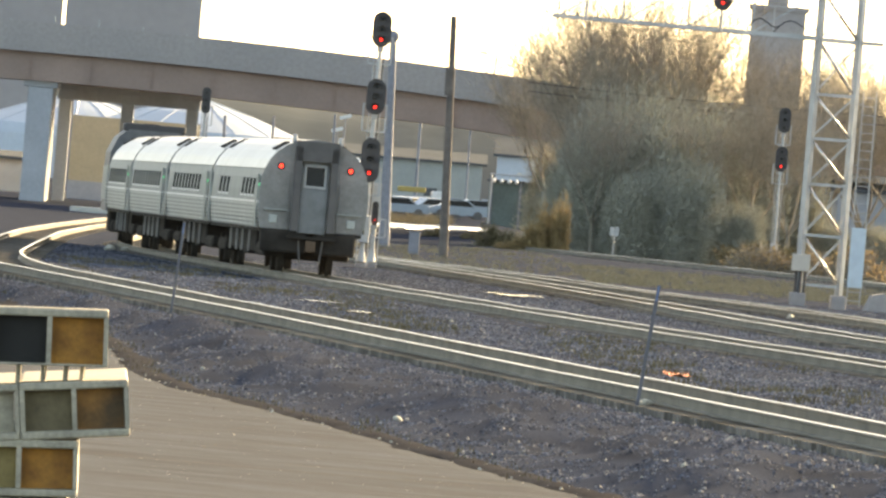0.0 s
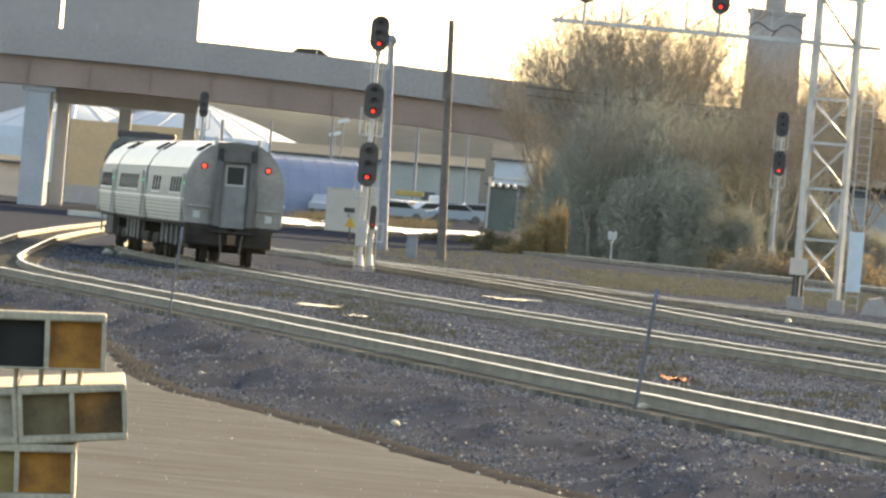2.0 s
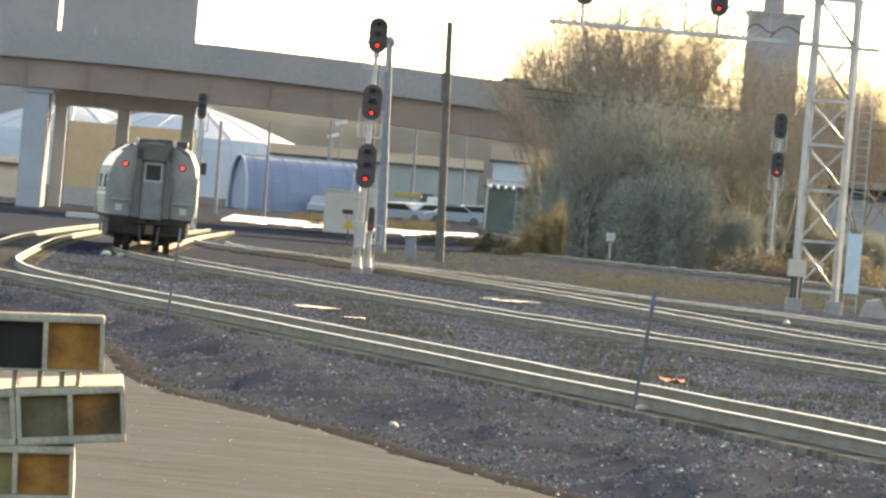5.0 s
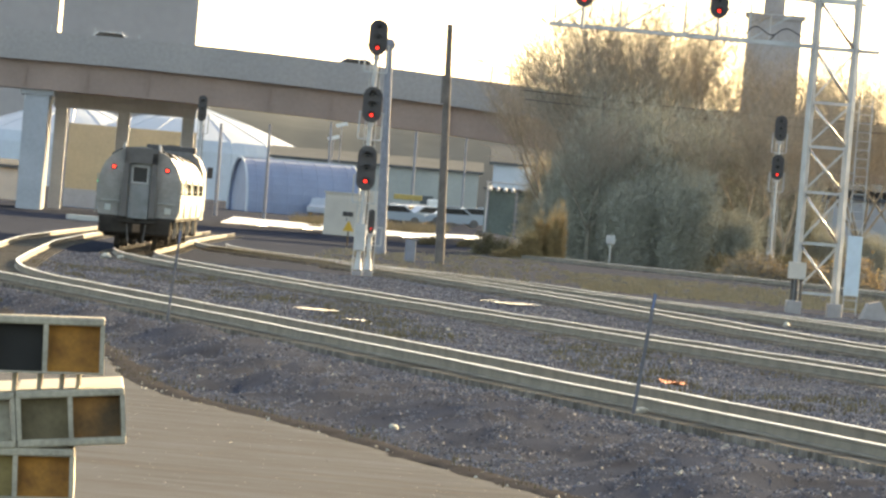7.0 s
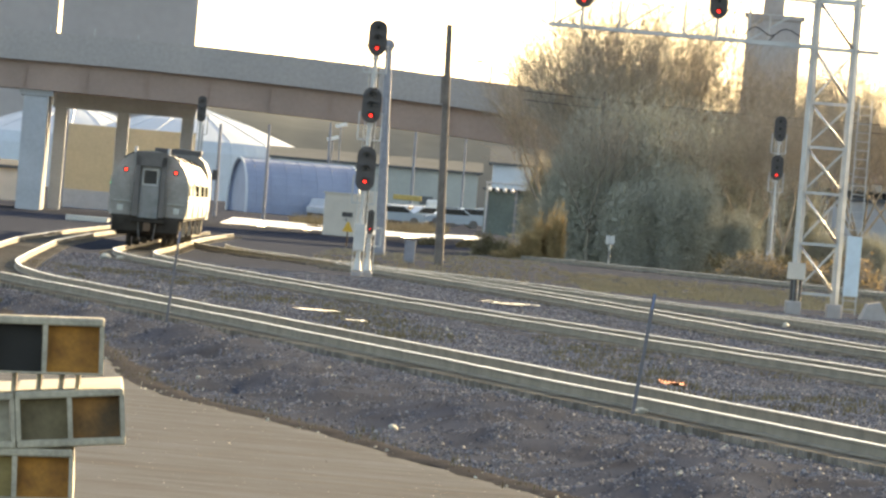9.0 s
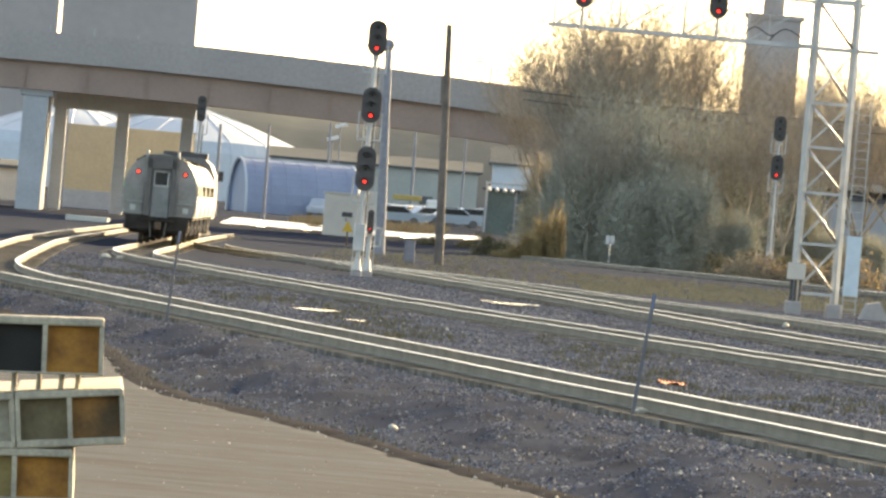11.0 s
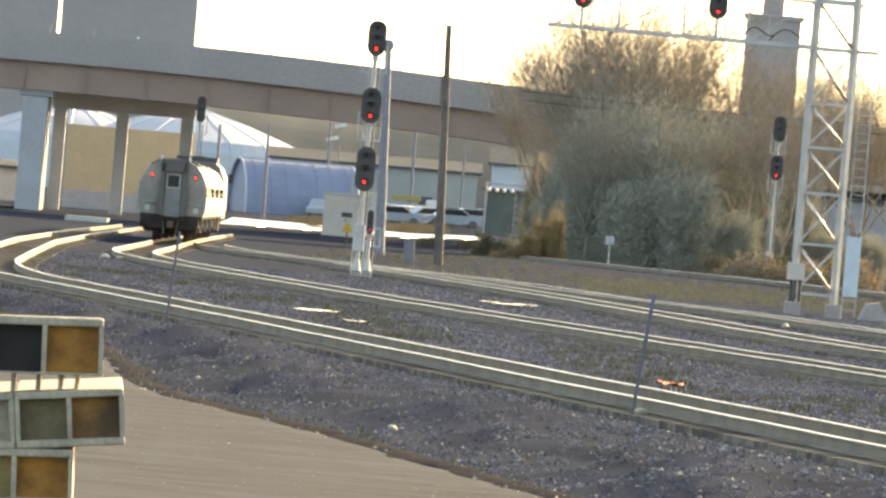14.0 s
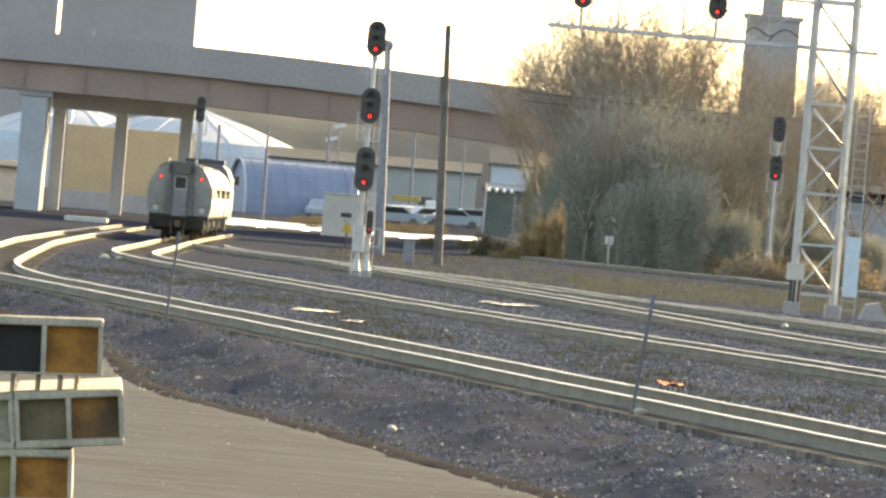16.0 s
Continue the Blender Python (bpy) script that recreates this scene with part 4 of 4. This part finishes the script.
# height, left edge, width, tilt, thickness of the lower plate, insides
ROWS = [(1.575, -1.597, 0.428, -3.0, 0.008, (SHADEIN, RUSTIN)), (1.309, -1.458, 0.392, -7.0, 0.030, (OLIVEIN, DARKRUST)), (1.093, -1.667, 0.428, -3.5, 0.030, (OCHREIN, RUSTIN))]
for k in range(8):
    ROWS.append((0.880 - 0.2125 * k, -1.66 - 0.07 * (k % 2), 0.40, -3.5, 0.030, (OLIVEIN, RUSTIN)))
for z, x, w, tilt, foot, cells in ROWS:
    for j in (0, -1, -2):
        step = j * (w + 0.004)
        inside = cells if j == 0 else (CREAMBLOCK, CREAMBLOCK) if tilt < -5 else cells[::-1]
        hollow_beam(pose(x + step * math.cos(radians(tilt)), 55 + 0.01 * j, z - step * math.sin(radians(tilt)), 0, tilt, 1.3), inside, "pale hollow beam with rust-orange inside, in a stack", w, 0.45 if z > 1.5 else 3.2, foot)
for x in (-1.50, -1.41, -1.33, -1.27):
    top = 1.575 + (x + 1.597) * 0.052
    tagged(part("spacer", box(x, x + 0.014, 55.1, 55.35, 1.511 + (x + 1.458) * 0.123, top + 0.003), CREAMBLOCK), "small pale spacer block between the beams", "spacer", "spacers of the beam stack")
tagged(part("pallet", box(-2.9, -1.0, 54.8, 58.4, -0.66, -0.60), TIE), "dark timber boards under the beam stack", "pallet")


# ---- trees and shrubs ----
def twig(v, f, p, q, w):
    """A thin three-sided twig."""
    d = (q - p).normalized()
    a = d.orthogonal().normalized()
    b = d.cross(a)
    k = len(v)
    for i in range(3):
        o = a * math.cos(i * 2.094) + b * math.sin(i * 2.094)
        v.append(p + o * w)
    v.append(q)
    f += [(k, k + 1, k + 3), (k + 1, k + 2, k + 3), (k + 2, k, k + 3)]


def tree(seed, height, spread):
    rnd = random.Random(seed)
    t = thing("bare_tree", Matrix(), "bare winter tree with dense brown twigs", "tree", "trees beyond the tracks")
    bm = bmesh.new()
    v, f = [], []

    def grow(p, d, length, r, level):
        segs = 4 if level < 4 else 3
        for s in range(segs):
            q = p + d * (length / segs)
            if level < 3:
                add_bar(bm, p, q, r * (1 - 0.17 * s), r * (1 - 0.17 * (s + 1)), n=6)
            else:
                twig(v, f, p, q, r)
            p = q
            d = (d + Vector((rnd.uniform(-0.13, 0.13), rnd.uniform(-0.13, 0.13), rnd.uniform(-0.04, 0.10)))).normalized()
            if level < 6 and (s > 0 or 2 < level < 5):
                for _ in range(2 if level < 5 else 1):
                    side = Vector((rnd.uniform(-1, 1), rnd.uniform(-1, 1), rnd.uniform(-0.15, 0.8)))
                    nd = (d * 0.8 + side.normalized() * spread).normalized()
                    grow(p, nd, length * rnd.uniform(0.45, 0.75), max(0.0105, r * 0.42), level + 1)
    # a bole that forks into several leaders
    p = Vector((0, 0, -0.3))
    add_bar(bm, p, p + Vector((0, 0, height * 0.26)), 0.26, 0.18, n=8)
    p = p + Vector((0, 0, height * 0.25))
    for k in range(6):
        d = Vector((math.cos(k * 1.05) * rnd.uniform(0.2, 0.85), math.sin(k * 1.05) * rnd.uniform(0.2, 0.85), 1)).normalized()
        grow(p, d, height * 0.465, 0.11, 2)
    part("trunk", bm, TWIG, t)
    raw("crown", v, f, TWIG, t)
    return t


def shrub(seed, w, h, count, material, label, leaf=0.12):
    rnd = random.Random(seed)
    s = thing("shrub", Matrix(), label, "shrub", "shrubs beyond the tracks")
    v, f = [], []
    lobes = [(rnd.uniform(-0.7, 0.7) * w, rnd.uniform(-0.6, 0.6) * w, rnd.uniform(0.1, 0.8) * h, rnd.uniform(0.3, 0.5)) for _ in range(34)]
    for _ in range(count):
        lx, ly, lz, lr = rnd.choice(lobes)
        u = Vector((rnd.gauss(0, 1), rnd.gauss(0, 1), rnd.gauss(0, 1))).normalized() * (0.35 + 1.05 * rnd.random() ** 1.5)
        p = Vector((lx + u.x * lr * w, ly + u.y * lr * w, max(0.05, lz + u.z * lr * h * 0.8)))
        a = (u * 0.7 + Vector((rnd.uniform(-1, 1), rnd.uniform(-1, 1), rnd.uniform(-0.2, 1.2)))).normalized() * leaf * rnd.uniform(0.5, 1.3)
        b = a.cross(Vector((rnd.uniform(-1, 1), rnd.uniform(-1, 1), rnd.uniform(-1, 1)))).normalized() * rnd.uniform(0.012, 0.03)
        k = len(v)
        v += [p - a, p + b, p + a, p - b]
        f.append((k, k + 1, k + 2, k + 3))
    raw("foliage", v, f, material, s)
    st = bmesh.new()
    for lx, ly, lz, lr in lobes:
        add_bar(st, (lx * 0.2, ly * 0.2, -0.2), (lx, ly, lz), 0.05, 0.02, n=5)
    part("stem", st, TWIG, s)
    return s


rnd = random.Random(5)
kinds = [tree(11, 13.6, 0.75), tree(12, 12.8, 0.9), tree(13, 14.2, 0.65)]
spots = [(6.6, 972, 0.9), (8.2, 975, 1.0), (9.3, 955, 1.0), (10.0, 962, 1.06), (10.8, 950, 1.1), (13.0, 958, 1.17), (17.3, 955, 1.0), (21.5, 958, 0.95), (23.8, 970, 0.92), (26.2, 960, 0.9), (29.0, 965, 0.95), (11.9, 968, 1.0), (22.6, 952, 0.95), (18.6, 938, 0.76), (21.0, 937, 0.7), (9.0, 938, 0.66)]
for i, (x, d, sc) in enumerate(spots):
    m = pose(x, d, -0.15, 0, 0, rnd.uniform(0, 360))
    ob = place(kinds[i], m) if i < 3 else copy_thing(kinds[i % 3], m)
    ob.scale = (sc, sc, sc)
bushes = [shrub(21, 3.0, 7.5, 40000, LEAF, "dense grey-brown leafless thicket", 0.34), shrub(22, 2.6, 6.0, 38000, LEAF, "dense grey-brown leafless thicket", 0.34)]
spots = [(9.0, 945, 0.85), (9.6, 940, 1.0), (10.6, 944, 1.2), (13.3, 940, 1.25), (16.0, 944, 1.15), (18.6, 946, 1.0), (21.3, 950, 0.85), (24.0, 948, 0.5), (26.8, 950, 0.4), (9.5, 955, 1.25), (12.2, 956, 1.35), (15.0, 956, 1.25), (17.6, 957, 1.1), (20.4, 958, 1.0), (7.7, 946, 0.55), (11.6, 936, 0.8), (14.6, 935, 0.75), (18.0, 936, 0.6), (7.4, 1014, 0.85)]
for i, (x, d, sc) in enumerate(spots):
    m = pose(x, d, -0.22, 0, 0, rnd.uniform(0, 360))
    ob = place(bushes[i], m) if i < 2 else copy_thing(bushes[i % 2], m)
    ob.scale = (sc, sc, sc)
gold = shrub(31, 1.0, 2.2, 3500, GOLD, "sunlit golden dry grass clump before the thicket", 0.3)
place(gold, pose(6.3, 925, -0.25))
gold.scale = (0.8, 0.8, 1.25)
for x, sx, sz in ((5.5, 0.75, 0.85), (4.7, 0.7, 0.5), (3.9, 0.7, 0.28), (7.0, 0.6, 1.45)):
    ob = copy_thing(gold, pose(x, 924, -0.25, 0, 0, 80 * x))
    ob.scale = (sx, sx, sz)
low = shrub(32, 1.4, 1.6, 2500, DULLGRASS, "low dull brown scrub", 0.25)
place(low, pose(17.6, 905, -0.2))
for x, d, sc in ((19.0, 903, 1.1), (20.6, 906, 1.0), (22.4, 905, 1.0), (24.0, 906, 1.1), (1.8, 985, 0.6), (-0.6, 990, 0.6), (-8.6, 1040, 0.7), (3.2, 940, 0.9)):
    ob = copy_thing(low, pose(x, d, -0.22, 0, 0, 50 * x))
    ob.scale = (sc, sc, sc)


def brush_pile(seed, w, h, count):
    """A heap of cut branches lying every way."""
    r = random.Random(seed)
    b = thing("brush_pile", Matrix(), "heap of pale cut branches with dry yellow leaves", "brush pile", "brush piles by the far track")
    v, f, lv, lf = [], [], [], []
    for _ in range(count):
        a, q = r.uniform(0, 6.283), r.random() ** 0.5
        p = Vector((math.cos(a) * q * w, math.sin(a) * q * w * 0.6, 0))
        p.z = h * (1 - q * q) * r.random() ** 0.6
        d = Vector((r.uniform(-1, 1), r.uniform(-1, 1), r.uniform(-0.25, 0.7))).normalized() * r.uniform(0.3, 1.1)
        twig(v, f, p, p + d, r.uniform(0.012, 0.03))
        if r.random() < 0.7:
            c = p + d * r.random()
            e = Vector((r.uniform(-1, 1), r.uniform(-1, 1), r.uniform(-1, 1))).normalized() * 0.09
            g = e.orthogonal() * 0.6
            k = len(lv)
            lv += [c - e, c + g, c + e, c - g]
            lf.append((k, k + 1, k + 2, k + 3))
    tagged(raw("brushwood", v, f, TWIG, b), kind="stuff")
    tagged(raw("dry_foliage", lv, lf, GOLD, b, "dry yellow foliage"), kind="stuff")
    return b


pile = place(brush_pile(41, 2.4, 1.7, 1500), pose(18.7, 898, -0.15))
for x, d, sc in ((21.9, 899, 0.9), (24.3, 896, 1.15)):
    ob = copy_thing(pile, pose(x, d, -0.15, 0, 0, 70 * x))
    ob.scale = (sc, sc, sc)


# ---- parked vehicles ----
def parked_car(m, material, label):
    c = thing("parked_car", m, label, "car", "parked cars")
    prof = [(-2.2, 0.35), (-2.25, 0.75), (-1.5, 0.92), (-0.9, 1.42), (0.6, 1.45), (1.3, 0.98), (2.1, 0.86), (2.25, 0.6), (2.2, 0.32)]
    part("body", loft([[(x, y, z) for x, z in prof] for y in (-0.85, 0.85)]), material, c)
    part("glazing", loft([[(x, y, z) for x, z in ((-1.3, 0.95), (-0.85, 1.36), (0.55, 1.39), (1.1, 0.98))] for y in (-0.87, 0.87)]), GLASS, c)
    for x in (-1.4, 1.4):
        for y in (-0.8, 0.8):
            part("wheel", bar((x, y - 0.1, 0.33), (x, y + 0.1, 0.33), 0.33, n=16), RUBBER, c)
    return c


PALECAR = mat("pale_car_paint", (0.30, 0.37, 0.43), 0.3, 0.2, var=0.05, bump=0)
PASSCAR = mat("grey_car_paint", (0.25, 0.24, 0.25), 0.3, 0.3, var=0.05, bump=0)
WHITECAR = mat("white_car_paint", (0.44, 0.48, 0.52), 0.3, var=0.05, bump=0)
for x, d, rz, pm in ((-2.9, 1150, 60, WHITECAR), (-0.9, 1146, 20, PALECAR), (2.4, 1150, 8, PALECAR), (-8.8, 1146, 75, WHITECAR), (-4.6, 1160, 40, PALECAR), (0.6, 1165, 0, WHITECAR), (-3.6, 1139, 12, PALECAR), (-1.9, 1158, 30, WHITECAR), (0.9, 1140, 5, PALECAR), (3.6, 1172, 160, PALECAR)):
    parked_car(pose(x, d, ground_z(x, d), 0, 0, rz), pm, "pale parked car in the far yard")


# ---- litter and loose stones ----
rnd = random.Random(9)
LITTER = [(2.90, 207.5, 0.075), (2.97, 207.9, 0.055), (2.84, 207.2, 0.045), (-0.40, 197, 0.06), (-0.28, 198, 0.04), (-4.26, 273, 0.045), (-3.65, 267, 0.04), (-3.53, 235, 0.04), (0.32, 335, 0.05), (2.72, 161, 0.03), (-11.5, 528, 0.16), (-11.0, 529, 0.13), (6.72, 423, 0.06), (6.95, 424, 0.06), (10.54, 457, 0.14), (9.2, 420, 0.07), (5.1, 300, 0.03)]
for x, d, r in LITTER:
    z = -0.19 if abs(x - across(LINE_A, d)) < 1.25 else ground_z(x, d)
    s = thing("litter", pose(x, d, z), "pale scrap of litter on the gravel", "litter", "scattered litter")
    bm = bmesh.new()
    bmesh.ops.create_icosphere(bm, subdivisions=2, radius=r)
    for vv in bm.verts:
        vv.co *= 1 + 0.5 * noise.noise(vv.co * 9 + Vector((x, d, 0)))
        vv.co.z = max(-0.02, vv.co.z * 0.75 + r * 0.4)
    part("scrap", bm, PALE_STONE, s)
om = thing("litter", pose(4.1, 256.5, ground_z(4.1, 256.5) - 0.02), "crumpled orange mesh scrap on the gravel", "litter", "scattered litter")
bm = bmesh.new()
bmesh.ops.create_grid(bm, x_segments=10, y_segments=10, size=0.5)
for vv in bm.verts:
    vv.co = Vector((vv.co.x * 0.42, vv.co.y * 4, 0.05 + 0.04 * noise.noise(vv.co * 9)))
part("mesh_sheet", bm, ORANGE, om)


def stones(name, spots, material, label):
    v, f = [], []
    base = [Vector(p) for p in ((1, 0, -0.4), (0, 1, -0.4), (-1, 0, -0.4), (0, -1, -0.4), (0.2, 0.1, 1))]
    tri = ((0, 1, 4), (1, 2, 4), (2, 3, 4), (3, 0, 4))
    for x, y, z, r in spots:
        k = len(v)
        a = rnd.uniform(0, 6.28)
        c, s = math.cos(a), math.sin(a)
        sx, sy, sz = r * rnd.uniform(0.7, 1.4), r * rnd.uniform(0.7, 1.4), r * rnd.uniform(0.5, 1.0)
        for p in base:
            px, py = p.x * sx + rnd.uniform(-0.3, 0.3) * r, p.y * sy
            v.append((x + px * c - py * s, y + px * s + py * c, z + p.z * sz))
        f += [(k + i, k + j, k + l) for i, j, l in tri]
    return tagged(raw(name, v, f, material), label, "gravel", kind="stuff")


pts = []
while len(pts) < 260000:
    d = 140 + 420 * rnd.random() ** 1.5
    x = rnd.uniform(-0.032 * d - 1, 0.032 * d + 1)
    if x < across(ROAD_EDGE, d) + 0.1:
        continue
    if abs(x - across(LINE_A, d)) < 1.45 and rnd.random() < 0.8:
        continue
    r = (0.009 + 0.015 * rnd.random() ** 2) * (0.7 + d / 450)
    pts.append((x, d, ground_z(x, d) + r * 0.2, r))
stones("gravel_stones", pts, STONE, "loose dark crushed stone over the bank")
pts = []
for _ in range(2600):
    d = 145 + 330 * rnd.random()
    x = rnd.uniform(-0.03 * d, 0.03 * d)
    if x < across(ROAD_EDGE, d) + 0.05 and rnd.random() < 0.9:
        continue
    r = 0.007 + 0.018 * rnd.random() ** 4
    pts.append((x, d, ground_z(x, d) + r, r))
for _ in range(220):
    d = rnd.uniform(150, 300)
    r = 0.008 + 0.02 * rnd.random() ** 2
    pts.append((across(ROAD_EDGE, d) + rnd.gauss(0.05, 0.16), d, -0.60 + r * 0.5, r))
# chips in the lightened colour imitate sunlit stone tops on the bank
chips = []
while len(chips) < 20000:
    d = 145 + 400 * rnd.random() ** 1.4
    x = rnd.uniform(-0.031 * d, 0.031 * d)
    if x > across(ROAD_EDGE, d) + 0.1:
        r = 0.008 + 0.02 * rnd.random() ** 3
        chips.append((x, d, ground_z(x, d) + r * 0.9, r))
for _ in range(900):
    d = rnd.uniform(148, 240)
    x = across(ROAD_EDGE, d) - rnd.uniform(0.0, 6.0)
    r = 0.003 + 0.008 * rnd.random() ** 3
    chips.append((x, d, -0.592, r))
stones("grey_chips", chips, CHIP, "scattered grey chips, coloured lighter like sunlit stone tops")
stones("pale_stones", pts, PALE_STONE, "scattered pale chips on the gravel")


def tufts(name, spots, material, label, tall):
    """Dry weeds: blades in small clumps."""
    v, f = [], []
    for x, d, n in spots:
        z = ground_z(x, d)
        for _ in range(n):
            px, py = x + rnd.gauss(0, 0.12), d + rnd.gauss(0, 0.5)
            h, w = tall * rnd.uniform(0.4, 1.0), rnd.uniform(0.006, 0.014)
            lean = rnd.uniform(-0.5, 0.5) * h
            k = len(v)
            v += [(px - w, py, z - 0.02), (px + w, py, z - 0.02), (px + lean, py + rnd.uniform(-0.3, 0.3) * h, z + h)]
            f.append((k, k + 1, k + 2))
    return tagged(raw(name, v, f, material), label, "weeds", kind="stuff")


spots = []
for _ in range(900):
    d = rnd.uniform(230, 470)
    x = across(LINE_A, d) + (across(LINE_B, d) - across(LINE_A, d)) * rnd.betavariate(3, 3)
    if noise.noise((x * 0.4, d * 0.04, 5.0)) > -0.05:
        spots.append((x, d, 14))
tufts("dry_weeds", spots, DULLGRASS, "sparse dry weeds between the tracks", 0.14)
spots = [(rnd.uniform(6, 22), rnd.uniform(600, 760), 16) for _ in range(1300)] + [(rnd.uniform(-6, 6), rnd.uniform(640, 900), 12) for _ in range(500)]
tufts("dry_weeds", spots, TANGRASS, "pale dry grass strip beyond the tracks", 0.22)
spots = [(rnd.uniform(-10.5, 0.5), rnd.uniform(1072, 1095), 30) for _ in range(160)]
tufts("dry_weeds", spots, TANGRASS, "tan dry weeds behind the pale strip", 0.8)
spots = [(across(ROAD_EDGE, d) + rnd.uniform(-0.05, 0.5), d, 10) for d in (rnd.uniform(150, 380) for _ in range(90))]
tufts("dry_weeds", spots, DULLGRASS, "dry weeds along the broken road edge", 0.10)

for x, d, w, l in ((2.17, 452, 0.5, 2.2), (2.75, 456, 0.4, 1.5), (1.65, 458, 0.3, 1.2), (7.6, 514, 0.5, 2.2), (8.3, 519, 0.3, 1.4), (-7.5, 476, 0.4, 1.6), (-6.9, 478, 0.2, 0.9), (-1.68, 335, 0.26, 1.2), (-2.75, 358, 0.5, 1.5)):
    v = []
    for a in np.linspace(0, 2 * math.pi, 32, endpoint=False):
        k = 1 + 0.75 * noise.noise((math.cos(a) * 3, math.sin(a) * 3, d)) + 0.3 * noise.noise((math.cos(a) * 9, math.sin(a) * 9, d))
        v.append((x + w * math.cos(a) * k, d + l * math.sin(a) * k, -0.19))
    tagged(raw("puddle", v, [tuple(range(32))], PUDDLE), "shallow puddle reflecting the pale sky", "puddle", "puddles between the tracks")

# overhead wires before the trees
wp = thing("wire_pole", pose(9.4, 946, -0.2), "grey pole carrying two overhead wires", "pole")
part("shaft", bar((0, 0, 0), (0, 0, 10.9), 0.09, 0.07), WOODPOLE, wp)
for z0 in (10.55, 10.0):
    pts = [(38 * u - 5, 0, z0 - 0.9 * 4 * u * (1 - u) * 0.5 + 0.3 * u) for u in np.linspace(0, 1, 25)]
    part("wire", tube(pts, 0.022, 4), BLACKMETAL, wp, "thin dark overhead wire")


# ---- what moves ----
def motions():
    """The train runs along its track, away and round the bend."""
    dd, xx = LINE_B
    arc = np.concatenate([[0], np.cumsum(np.hypot(np.diff(dd), np.diff(xx)))])
    at_d = lambda d: np.interp(d, dd, arc)
    def on(s):
        d = np.interp(s, arc, dd)
        return np.interp(d, dd, xx), d
    for i, car in enumerate(TRAIN):
        length = LEN if i < 4 else 21.0
        middle = sum(LEN for _ in range(i)) + length / 2 if i < 4 else 4 * LEN + 10.6
        rows = []
        for k in range(33):
            t = k * 0.5
            s = at_d(TAIL_START) + TAIL_SPEED * t + 0.5 * TAIL_GAIN * t * t + middle
            (x0, d0), (x1, d1) = on(s - length * 0.37), on(s + length * 0.37)
            yaw = -math.degrees(math.atan2(x1 - x0, d1 - d0))
            rows.append((t, pose((x0 + x1) / 2, (d0 + d1) / 2, 0.0, 0, 0, yaw)))
        walk(car, rows)


    # traffic on the bridge
    for car, x, speed, y in PASSING:
        walk(car, [(t, pose(x + speed * t, y, bend(x + speed * t) - 1.05, 0, 0, 0 if speed > 0 else 180)) for t in range(17)])


TAIL_START, TAIL_SPEED, TAIL_GAIN = 436.9, 19.08, 0.016
PASSING = [(parked_car(Matrix(), PASSCAR, "grey car driving over the bridge"), -36.4, 13.4, 1003.2),
           (parked_car(Matrix(), WHITECAR, "white car driving over the bridge"), 71.5, -13.5, 1007.5),
           (parked_car(Matrix(), WHITECAR, "white car driving over the bridge"), 87.9, -13.5, 1007.5)]
for car, *_ in PASSING:
    car.name = "passing_car"
    car["group"] = "cars on the bridge"
motions()
